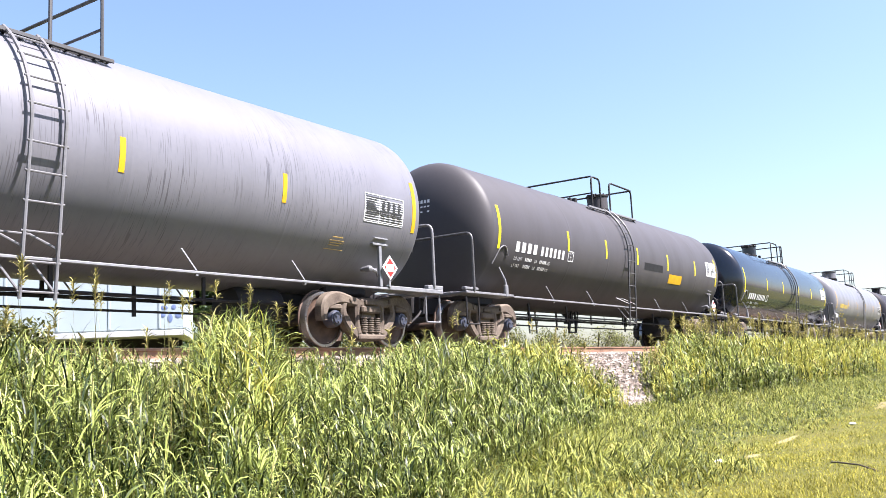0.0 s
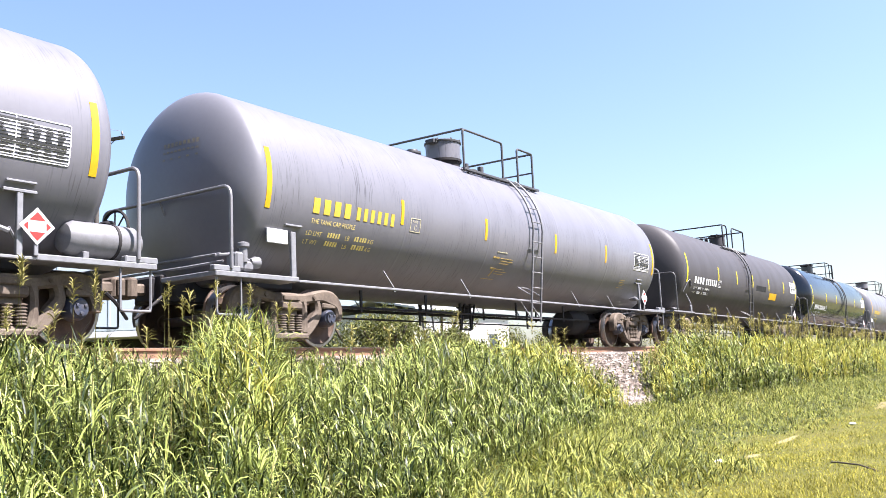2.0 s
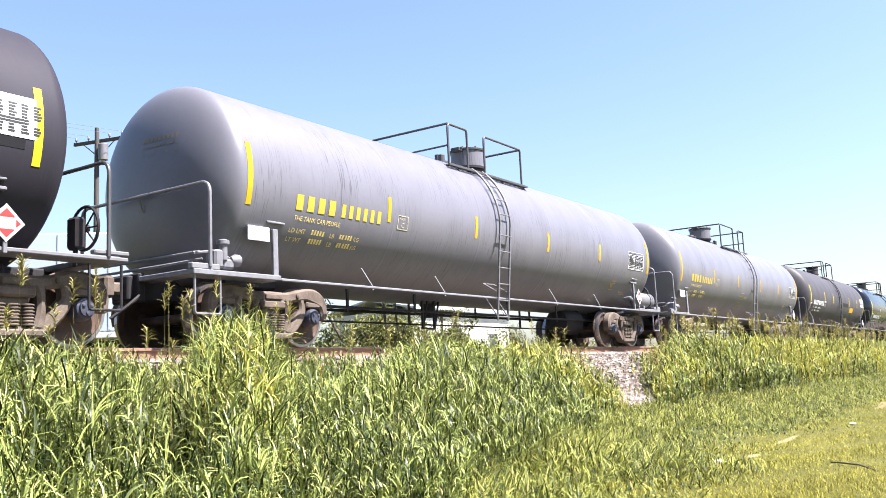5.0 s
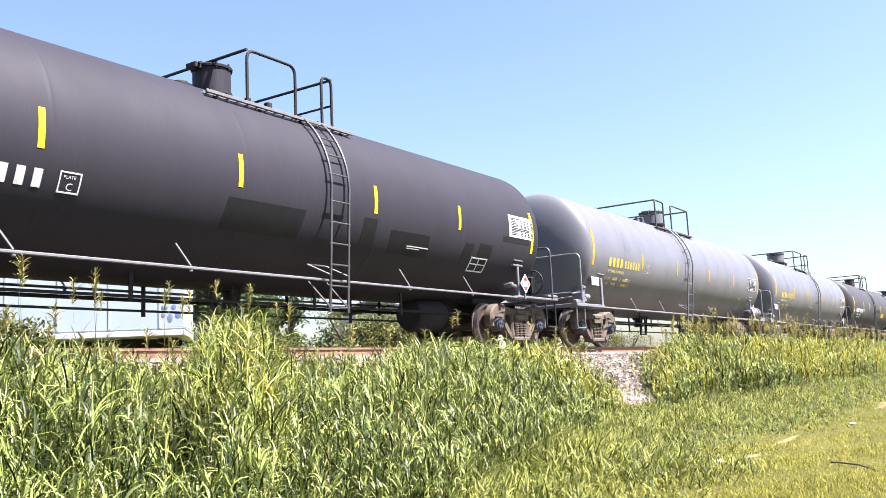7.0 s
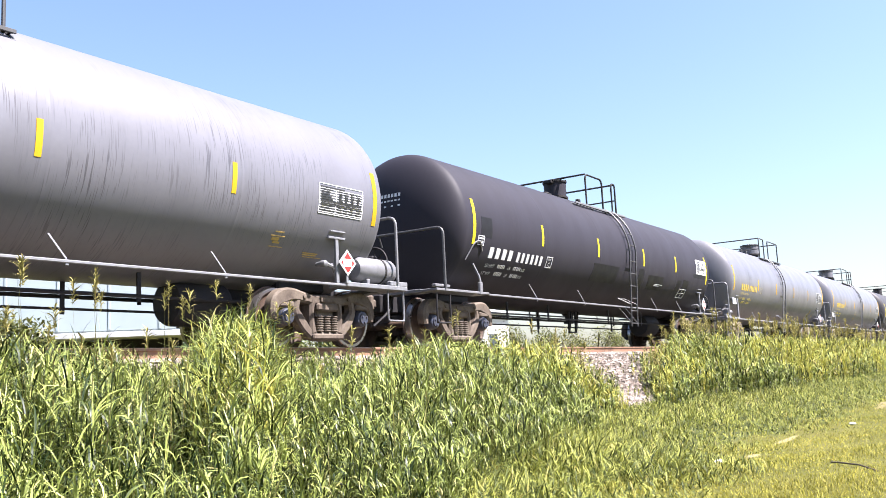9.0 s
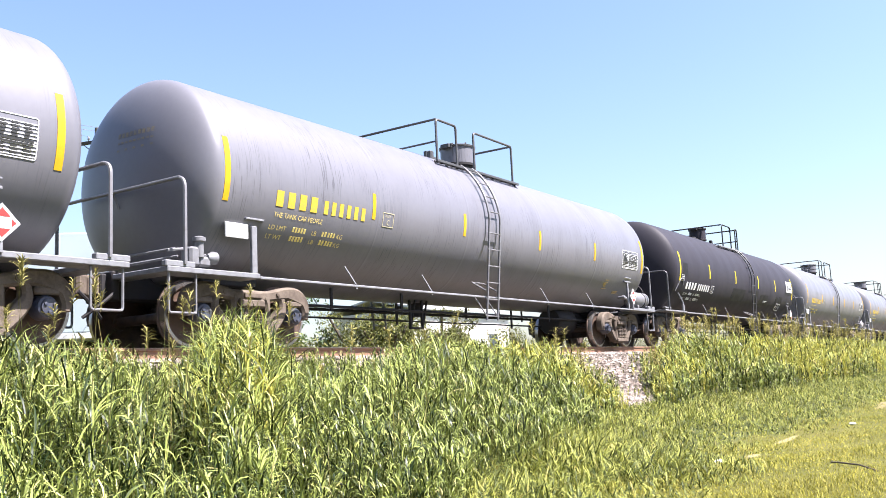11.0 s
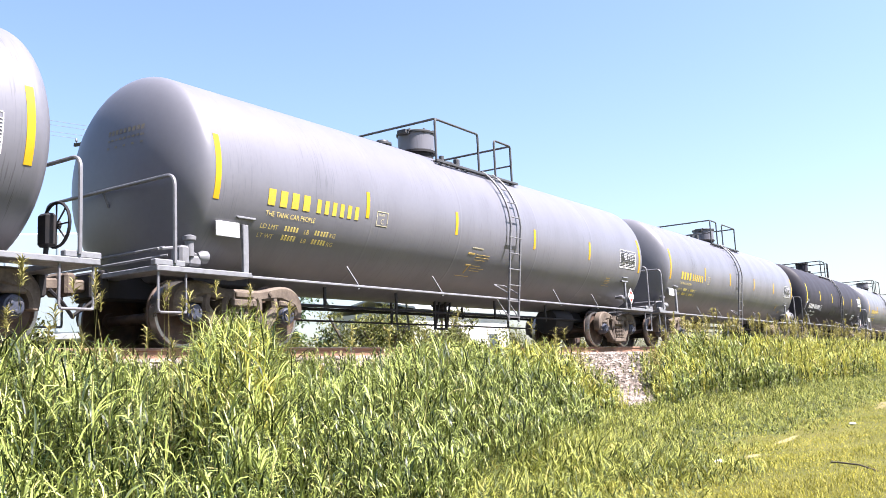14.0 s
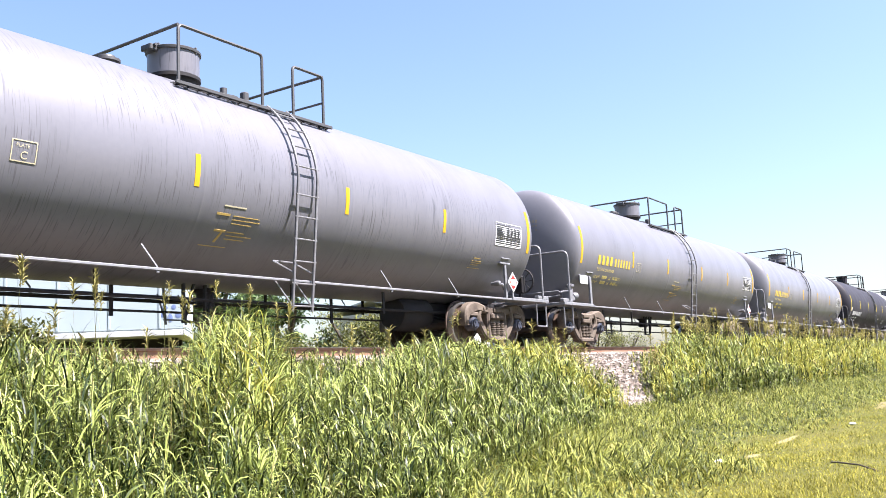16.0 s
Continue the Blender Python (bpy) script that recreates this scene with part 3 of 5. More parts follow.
def leaf_cloud(centres, radii, per, size, seed):
    """Leaves scattered in uneven lumps."""
    rs = np.random.RandomState(seed)
    c = np.repeat(np.asarray(centres, float), per, 0)
    r = np.repeat(np.asarray(radii, float), per)
    d = rs.normal(size=(len(c), 3))
    d /= np.linalg.norm(d, axis=1)[:, None]
    p = c + d * (r * rs.rand(len(c)) ** 0.45)[:, None] * [1, 1, 0.85]
    n = len(p)
    return blades(p, rs.uniform(0, 6.28, n), rs.uniform(-0.9, 1.1, n), size * rs.uniform(0.6, 1.5, n), size * 0.55 * rs.uniform(0.6, 1.3, n), rs.uniform(-0.5, 1.5, n), 2)


def bush(x, y, h, w, seed, label, name="bush", leaf=0.10, material=None, per=240):
    rs = random.Random(seed)
    z = float(gz(np.array(x), np.array(y)))
    b = thing(name, label, name, "bushes beyond the track" if name == "bush" else "trees beyond the track", at=pose(x, y, z))
    s = Shape()
    cs, rr = [], []
    for i in range(7):
        a = rs.uniform(0, 6.28)
        tip = Vector((math.cos(a) * w * rs.uniform(0.15, 0.5), math.sin(a) * w * rs.uniform(0.15, 0.5), h * rs.uniform(0.5, 0.9)))
        s.tube([(0, 0, -0.1), tip * 0.4 + Vector((0, 0, h * 0.12)), tip], 0.018 * h, 6)
        cs.append(tip)
        rr.append(w * rs.uniform(0.16, 0.27))
    for i in range(9):
        a = rs.uniform(0, 6.28)
        k = rs.uniform(0.1, 0.5)
        cs.append(Vector((math.cos(a) * w * k, math.sin(a) * w * k, h * rs.uniform(0.2, 0.85))))
        rr.append(w * rs.uniform(0.10, 0.22))
    part("trunk" if name == "tree" else "stems", s, BARK, b)
    v, f = leaf_cloud(cs, rr, per, leaf, seed)
    ob = new("crown" if name == "tree" else "foliage", raw_mesh("foliage", v, f, material or LEAF))
    ob.parent = b
    return b


def box_trailer():
    """A pale box trailer parked beyond the track, its near end towards the rails."""
    t = thing("box_trailer", "pale blue-white ribbed metal box trailer parked beyond the track", "trailer", at=pose(14.6, 17.25, -0.87, 0, 0, 135))
    part("body", Shape().box((5.5, 0, 2.80), (11.0, 2.4, 2.29), 0.03), TRAILER, t)
    for i in range(10):
        for sd in (-1, 1):
            part("rib", lambda: Shape().box((0, 0, 2.80), (0.05, 0.02, 2.2), 0.006), TRAILER, t, key="trailer_rib", at=pose(0.55 + i * 1.1, sd * 1.205, 0))
    for u, z, w, h in ((0.14, 1.98, 0.14, 0.14), (0.32, 1.92, 0.12, 0.20), (0.49, 1.99, 0.15, 0.10), (0.24, 2.17, 0.11, 0.12), (0.45, 2.16, 0.17, 0.10)):
        part("painted_mark", Shape().lathe([(1.20, 0.5), (1.204, 0.5), (1.206, 0.42)], "y", (0, 0, 0), 14), MARK, t, "blue painted blot", at=Matrix.Translation((u, 0, z)) @ Matrix.Diagonal((w, 1, h, 1)))
    part("bottom_rail", Shape().box((5.5, 0, 1.58), (11.02, 2.46, 0.14), 0.02), ROOF, t, "grey steel bottom rail")
    part("chassis", Shape().box((5.5, 0.45, 1.36), (10.6, 0.12, 0.28), 0.02).box((5.5, -0.45, 1.36), (10.6, 0.12, 0.28), 0.02), BLACK, t)
    wheel = lambda: Shape().lathe([(-0.13, 0.2), (-0.14, 0.44), (-0.10, 0.5), (0.10, 0.5), (0.14, 0.44), (0.13, 0.2)], "y", (0, 0, 0), 24)
    for x in (1.4, 2.6):
        for sd in (-1, 1):
            part("wheel", wheel, BLACK, t, "black rubber tyre", key="trailer_wheel", at=pose(x, sd * 1.0, 0.5))
    part("axle", Shape().tube([(1.4, -1, 0.5), (1.4, 1, 0.5)], 0.06).tube([(2.6, -1, 0.5), (2.6, 1, 0.5)], 0.06).box((2.0, 0, 1.0), (1.6, 0.9, 0.8), 0.04), BLACK, t)
    for sd in (-1, 1):
        part("landing_leg", lambda: Shape().box((0, 0, 0.7), (0.12, 0.12, 1.4), 0.01).box((0, 0, 0.02), (0.3, 0.3, 0.04), 0.01), BLACK, t, key="landing_leg", at=pose(8.8, sd * 0.7, 0))


def white_building():
    b = thing("white_building", "long low white building with a grey metal roof", "building", at=pose(41.6, 30, -0.75))
    part("wall", Shape().box((5.5, 3, 2.0), (11.0, 6, 4.0), 0.02), WALL, b)
    part("roof", Shape().add([(-0.3, -0.4, 4.0), (11.3, -0.4, 4.0), (11.3, 3, 4.7), (-0.3, 3, 4.7), (-0.3, 6.4, 4.0), (11.3, 6.4, 4.0), (-0.3, -0.4, 4.12), (11.3, -0.4, 4.12), (11.3, 3, 4.82), (-0.3, 3, 4.82), (-0.3, 6.4, 4.12), (11.3, 6.4, 4.12)],
         [(0, 1, 2, 3), (3, 2, 5, 4), (6, 9, 8, 7), (9, 10, 11, 8), (0, 6, 7, 1), (4, 5, 11, 10), (0, 3, 9, 6), (3, 4, 10, 9), (1, 7, 8, 2), (2, 8, 11, 5)]), ROOF, b, "grey metal roof")
    for i in range(3):
        w = part("window", Shape().box((2 + i * 3.4, -0.01, 2.2), (1.1, 0.06, 0.9), 0.01), DARKGLASS, b, "dark window")
        part("frame", Shape().box((2 + i * 3.4, -0.03, 2.69), (1.24, 0.08, 0.07), 0.01).box((2 + i * 3.4, -0.03, 1.71), (1.24, 0.08, 0.07), 0.01).box((1.42 + i * 3.4, -0.03, 2.2), (0.07, 0.08, 1.04), 0.01).box((2.58 + i * 3.4, -0.03, 2.2), (0.07, 0.08, 1.04), 0.01), WALL, w)


def utility_pole(x, y, top, turn, can=False):
    z = float(gz(np.array(x), np.array(y)))
    p = thing("utility_pole", "weathered wooden utility pole with a crossarm", "pole", "utility poles", at=pose(x, y, z, 0, 0, turn))
    part("pole", Shape().lathe([(-0.2, 0.14), (top * 0.5, 0.115), (top, 0.085)], "z", (0, 0, 0), 12), POLE, p)
    part("crossarm", Shape().box((0, 0.12, top - 0.5), (2.4, 0.1, 0.13), 0.01), POLE, p)
    for sd in (-1, 1):
        part("brace", Shape().beam((sd * 0.75, 0.12, top - 0.55), (0, 0.12, top - 1.15), 0.04, 0.012), FITTING, p)
    for u in (-1.1, -0.5, 0.5, 1.1):
        part("insulator", lambda: Shape().lathe([(0, 0.015), (0.06, 0.02), (0.07, 0.05), (0.12, 0.04), (0.13, 0.055), (0.18, 0.03), (0.2, 0.02)], "z", (0, 0, 0), 10), FITTING, p, key="insulator", at=pose(u, 0.12, top - 0.435))
    if can:
        part("transformer", Shape().lathe([(top - 1.35, 0.05), (top - 1.33, 0.19), (top - 0.72, 0.19), (top - 0.68, 0.15), (top - 0.66, 0.04)], "z", (0.34, -0.05, 0), 16), FITTING, p, "grey transformer can")
    return [Vector((x, y, z)) + Matrix.Rotation(radians(turn), 3, "Z") @ Vector((u, 0.12, top - 0.24)) for u in (-1.1, -0.5, 0.5, 1.1)]


def beyond():
    for i, (x, y, s) in enumerate([(7.85, 2.47, 0.055), (12.6, 2.2, 0.05), (4.75, 3.9, 0.05), (4.1, 3.75, 0.04)]):
        lawn_stone(x, y, s, i)
    for i, (x, y, lx, ly) in enumerate([(16.6, 4.5, 1.3, 0.28), (17.5, 2.35, 1.8, 0.35), (8.6, 2.40, 0.34, 0.07), (10.6, 2.55, 0.8, 0.05), (3.9, 3.55, 0.45, 0.25), (9.0, 4.0, 0.6, 0.2), (26, 2.6, 3.0, 0.5)]):
        dirt_patch(x, y, lx, ly, 60 + i)
    dark_lawn_line([(8.05, 1.60, 0.006), (7.9, 1.50, 0.018), (7.72, 1.33, 0.024), (7.45, 1.14, 0.01)])
    box_trailer()
    white_building()
    rs = random.Random(8)
    for i, (x, y, h, w) in enumerate([(17.6, 17.4, 1.2, 1.8), (19.6, 18.0, 1.5, 2.6), (22.6, 18.5, 2.6, 2.8), (25.2, 18.2, 2.4, 2.6), (27.6, 18.6, 2.9, 2.4), (21.2, 16.2, 2.3, 2.4), (24.4, 16.6, 1.8, 2.4), (22.4, 17.3, 2.3, 2.4), (26.2, 17.0, 2.0, 2.2), (18.8, 16.0, 1.2, 1.8), (9.6, 16.2, 1.9, 1.8), (36.0, 19.5, 2.3, 3.0), (40.5, 20.0, 2.2, 3.0), (46.5, 21, 2.4, 3.4), (53, 22, 2.4, 4.0)]):
        bush(x, y, h, w, 50 + i, "leafy grey-green bush beside the track")
    for i, (x, y, h, w) in enumerate([(33.5, 37.5, 7.2, 5.5), (36.5, 39.5, 7.6, 6.0), (40.0, 38.5, 6.6, 5.5), (30.0, 40.0, 5.4, 5.0)]):
        bush(x, y, h, w, 70 + i, "broad green tree beyond the track", "tree", 0.32, FARLEAF, 260)
    for i in range(16):
        x = 30 + i * 16 + rs.uniform(-5, 5)
        bush(x, 60 + rs.uniform(-8, 30) + i * 3, rs.uniform(4.5, 7.5), rs.uniform(6, 10), 90 + i, "distant broad green tree", "tree", 0.5, FARLEAF, 150)
    a = utility_pole(20.9, 30.0, 10.4, -75, True)
    b = utility_pole(-24.0, 27.0, 10.8, -60)
    for p, q in list(zip(a, b)) :
        w = Shape().tube([p.lerp(q, t / 10) - Vector((0, 0, 1.2 * 4 * (t / 10) * (1 - t / 10))) for t in range(11)], 0.008, 5)
        tagged(new("overhead_wire", w.mesh("overhead_wire", SILVER)), "thin bright overhead wire between poles", "wire", "overhead wires")


# ---- tank cars ----
R, ZC = 1.52, 2.44          # tank radius and height of its axis
HEAD = 0.50                 # depth of the dished ends
PITCH = 17.885              # from one car to the next


def on_tank(u, a, r=0.005):
    """A point on the near side of the tank: along it, and degrees above its axis."""
    return (u, -(R + r) * math.cos(radians(a)), ZC + (R + r) * math.sin(radians(a)))


def decal(rects, lift=0.005):
    """Thin patches on the tank's near side: (u0, u1, z0, z1, slant)."""
    s = Shape()
    for u0, u1, z0, z1, *sl in rects:
        k = sl[0] if sl else 0
        a0, a1 = [math.degrees(math.asin(max(-0.999, min(0.999, (z - ZC) / R)))) for z in (z0, z1)]
        n = max(1, int(abs(a1 - a0) / 4))
        vs, fs = [], []
        for i in range(n + 1):
            a = a0 + (a1 - a0) * i / n
            d = k * i / n
            vs += [on_tank(u0 + d, a, lift), on_tank(u1 + d, a, lift), on_tank(u0 + d, a, -0.004), on_tank(u1 + d, a, -0.004)]
        for i in range(n):
            b = i * 4
            fs += [(b, b + 1, b + 5, b + 4), (b, b + 4, b + 6, b + 2), (b + 1, b + 3, b + 7, b + 5)]
        fs += [(0, 2, 3, 1), (n * 4, n * 4 + 1, n * 4 + 3, n * 4 + 2)]
        s.add(vs, fs)
    return s


def lettering(text, u, z, high, spread=1.0):
    """Stencilled words laid round the tank's near side, starting at u with their foot at z."""
    cu = bpy.data.curves.new("lettering", "FONT")
    cu.body, cu.size, cu.resolution_u = text, high / 0.7, 2
    ob = bpy.data.objects.new("lettering", cu)
    scene.collection.objects.link(ob)
    bpy.context.view_layer.update()
    me = bpy.data.meshes.new_from_object(ob.evaluated_get(bpy.context.evaluated_depsgraph_get()))
    bpy.data.objects.remove(ob)
    a0 = math.asin((z - ZC) / R)
    s = Shape()
    s.add([on_tank(u + v.co.x * spread, math.degrees(a0 + v.co.y / R), 0.006) for v in me.vertices], [tuple(p.vertices) for p in me.polygons])
    bpy.data.meshes.remove(me)
    return s


def tank_shape(lc, seams):
    prof = []
    for i in range(25):
        t = math.pi / 2 * i / 24
        prof.append((-lc - HEAD * math.cos(t), max(R * math.sin(t), 0.01)))
    for u in seams:
        prof += [(u - 0.06, R), (u - 0.02, R), (u - 0.008, R + 0.0015), (u + 0.008, R + 0.0015), (u + 0.02, R), (u + 0.06, R)]
    for i in range(25):
        t = math.pi / 2 * (24 - i) / 24
        prof.append((lc + HEAD * math.cos(t), max(R * math.sin(t), 0.01)))
    return Shape().lathe(prof, "x", (0, 0, ZC), 96)


def strip(s, line, thick):
    """A cast member in the side frame's plane: centre line of (x, z, half depth), smoothed, with chamfered edges."""
    pts = []
    for k in range(len(line) - 1):
        p0, p1, p2, p3 = line[max(k - 1, 0)], line[k], line[k + 1], line[min(k + 2, len(line) - 1)]
        for i in range(4):
            t = i / 4
            pts.append([0.5 * (2 * B + (C - A) * t + (2 * A - 5 * B + 4 * C - D) * t * t + (3 * B - A - 3 * C + D) * t ** 3) for A, B, C, D in zip(p0, p1, p2, p3)])
    pts.append(list(line[-1]))
    n, vs, fs = len(pts), [], []
    h, b = thick / 2, 0.035
    for k, (x, z, w) in enumerate(pts):
        q, p = pts[min(k + 1, n - 1)], pts[max(k - 1, 0)]
        dx, dz = q[0] - p[0], q[1] - p[1]
        l = math.hypot(dx, dz)
        nx, nz = -dz / l, dx / l
        for u, y in ((w, -h + b), (w - b, -h), (b - w, -h), (-w, -h + b), (-w, h - b), (b - w, h), (w - b, h), (w, h - b)):
            vs.append((x + nx * u, y, z + nz * u))
    for k in range(n - 1):
        fs += [(8 * k + i, 8 * k + (i + 1) % 8, 8 * k + 8 + (i + 1) % 8, 8 * k + 8 + i) for i in range(8)]
    fs += [tuple(range(8)), tuple(range(8 * n - 8, 8 * n))]
    return s.add(vs, fs)


def side_frame():
    s = Shape()
    for d in (-1, 1):
        strip(s, [(0, 0.735, 0.085), (d * 0.30, 0.735, 0.08), (d * 0.52, 0.765, 0.085), (d * 0.74, 0.795, 0.10), (d * 0.95, 0.765, 0.12), (d * 1.10, 0.68, 0.10), (d * 1.15, 0.54, 0.075), (d * 1.14, 0.42, 0.06)], 0.20)
        strip(s, [(d * 0.60, 0.78, 0.07), (d * 0.655, 0.66, 0.065), (d * 0.66, 0.54, 0.075), (d * 0.58, 0.42, 0.09), (d * 0.44, 0.27, 0.085), (d * 0.30, 0.18, 0.075), (0, 0.155, 0.075)], 0.18)
        strip(s, [(d * 0.30, 0.72, 0.075), (d * 0.33, 0.60, 0.055), (d * 0.335, 0.42, 0.055), (d * 0.31, 0.22, 0.075)], 0.21)
        s.box((d * 0.889, 0, 0.645), (0.32, 0.19, 0.09), 0.03)
        s.lathe([(-0.125, 0.02), (-0.12, 0.035), (-0.08, 0.04)], "y", (d * 0.52, 0, 0.77), 10)
    s.box((0, 0, 0.155), (0.72, 0.27, 0.09), 0.03)
    s.box((0, 0, 0.62), (0.50, 0.26, 0.13), 0.04).box((0, -0.115, 0.735), (0.34, 0.05, 0.08), 0.015)
    return s


def coil():
    prof = []
    for i in range(7):
        z = 0.235 + i * 0.037
        prof += [(z, 0.052), (z + 0.009, 0.07), (z + 0.019, 0.07), (z + 0.028, 0.052)]
    return Shape().lathe(prof, "z", (0, 0, 0), 14)


def cap():
    s = Shape().lathe([(0.12, 0.15), (0.02, 0.15), (-0.02, 0.135), (-0.05, 0.125), (-0.06, 0.10), (-0.085, 0.095), (-0.09, 0.04)], "y", (0, 0, 0), 20)
    for i in range(3):
        a = 2.094 * i + 0.5
        s.lathe([(-0.05, 0.022), (-0.105, 0.022), (-0.108, 0.012)], "y", (0.062 * math.cos(a), 0, 0.062 * math.sin(a)), 6)
    return s


def wheel_shape(d):
    return Shape().lathe([(d * x, r) for x, r in [(0.0, 0.12), (0.03, 0.13), (0.035, 0.22), (0.0, 0.30), (-0.015, 0.37), (-0.03, 0.39), (-0.03, 0.485), (0.0, 0.49), (0.012, 0.465), (0.11, 0.455), (0.115, 0.40), (0.09, 0.38), (0.07, 0.30), (0.10, 0.22), (0.12, 0.13), (0.12, 0.05)]], "y", (0, 0, 0), 40)


def tread_shape(d):
    return Shape().lathe([(d * 0.015, 0.4665), (d * 0.105, 0.4575), (d * 0.117, 0.452), (d * 0.118, 0.41)], "y", (0, 0, 0), 40, caps=False)


WHEELS = []


def truck(car, u, cap_material):
    """A four-wheeled truck: bolster, two side frames with springs and bearing caps, two wheelsets."""
    t = part("truck", lambda: Shape().box((0, 0, 0.58), (0.42, 2.1, 0.26), 0.03).lathe([(0.70, 0.2), (0.86, 0.2)], "z", (0, 0, 0), 20).box((0, 0, 0.36), (0.3, 1.8, 0.12), 0.02), CAST, car, "rusty cast steel four-wheeled truck", key="truck", at=pose(u, 0, 0))
    for sd in (-1, 1):
        part("side_frame", side_frame, CAST, t, key="side_frame", at=pose(0, sd * 1.0, 0))
        for v in (-0.17, 0, 0.17):
            for w in (-0.075, 0.075):
                part("spring", coil, CAST, t, key="coil", at=pose(v, sd * 1.0 + w, 0))
        for v in (-0.889, 0.889):
            part("bearing_cap", cap, cap_material, t, "bolted bearing end cap", key="cap", at=pose(v, sd * 1.05, 0.457, 0, 0, 0 if sd < 0 else 180))
    for v in (-0.889, 0.889):
        ax = part("wheelset", lambda: Shape().tube([(0, -1.0, 0), (0, 1.0, 0)], 0.075, 14).lathe([(-0.72, 0.12), (-0.70, 0.09), (0.70, 0.09), (0.72, 0.12)], "y", (0, 0, 0), 14), WHEEL, t, key="axle", at=pose(v, 0, 0.457))
        WHEELS.append((ax, v))
    return t


def add_wheels():
    """Discs and worn treads are joined into each wheelset's own mesh."""
    s = Shape().tube([(0, -1.0, 0), (0, 1.0, 0)], 0.075, 14)
    for sd in (-1, 1):
        w = wheel_shape(sd)
        s.add([(x, y + sd * 0.715, z) for x, y, z in w.v], w.f)
    me = s.mesh("wheelset", WHEEL)
    tr = Shape()
    for sd in (-1, 1):
        w = tread_shape(sd)
        tr.add([(x, y + sd * 0.715, z) for x, y, z in w.v], w.f)
    bm = bmesh.new()
    bm.from_mesh(me)
    k = len(bm.faces)
    tm = tr.mesh("tread", TREAD)
    bm.from_mesh(tm)
    bm.faces.ensure_lookup_table()
    for f in bm.faces[k:]:
        f.material_index = 1
    bm.to_mesh(me)
    bm.free()
    me.materials.append(TREAD)
    for ax, _ in WHEELS:
        ax.data = me


def arc(u, a0, a1, r, n=10):
    return [(u, -r * math.cos(radians(a0 + (a1 - a0) * i / n)), ZC + r * math.sin(radians(a0 + (a1 - a0) * i / n))) for i in range(n + 1)]


def ladder(car, u, material, foot, sd, out=1.42):
    """A ladder that follows the tank from the walkway to its waist and hangs straight below."""
    r = R + 0.085
    flip = (lambda p: p) if sd < 0 else (lambda p: (p[0], -p[1], p[2]))
    rail = Shape()
    for d in (-0.21, 0.21):
        rail.tube([flip(p) for p in arc(u + d, 52, 2, r, 12)] + [flip((u + d, -out, foot))], 0.023, 8)
    lad = part("ladder", rail, material, car, "steel ladder up the side of the tank")
    z, spots = foot + 0.08, []
    while z < ZC:
        spots.append((-out + (-r + out) * (z - foot) / (ZC - foot), z))
        z += 0.33
    a = 8
    while a < 52:
        spots.append((-r * math.cos(radians(a)), ZC + r * math.sin(radians(a))))
        a += 12
    for y, z in spots:
        part("rung", lambda: Shape().tube([(-0.25, 0, 0), (0.25, 0, 0)], 0.013, 6), material, lad, key="rung", at=pose(u, y if sd < 0 else -y, z))
    arms = Shape().tube([flip((u - 0.43, -1.25, 1.25)), flip((u - 0.01, -1.25, 1.25))], 0.014, 6)
    for d in (-0.21, 0.21):
        arms.tube([flip((u + d - 0.22, -1.25, 1.25)), flip((u + d, -out - 0.04, 1.07))], 0.016, 6)
        arms.tube([flip((u + d - 0.26, -1.30, 0.98)), flip((u + d - 0.02, -out, 0.60))], 0.016, 6)
    part("bracket", arms, material, lad)


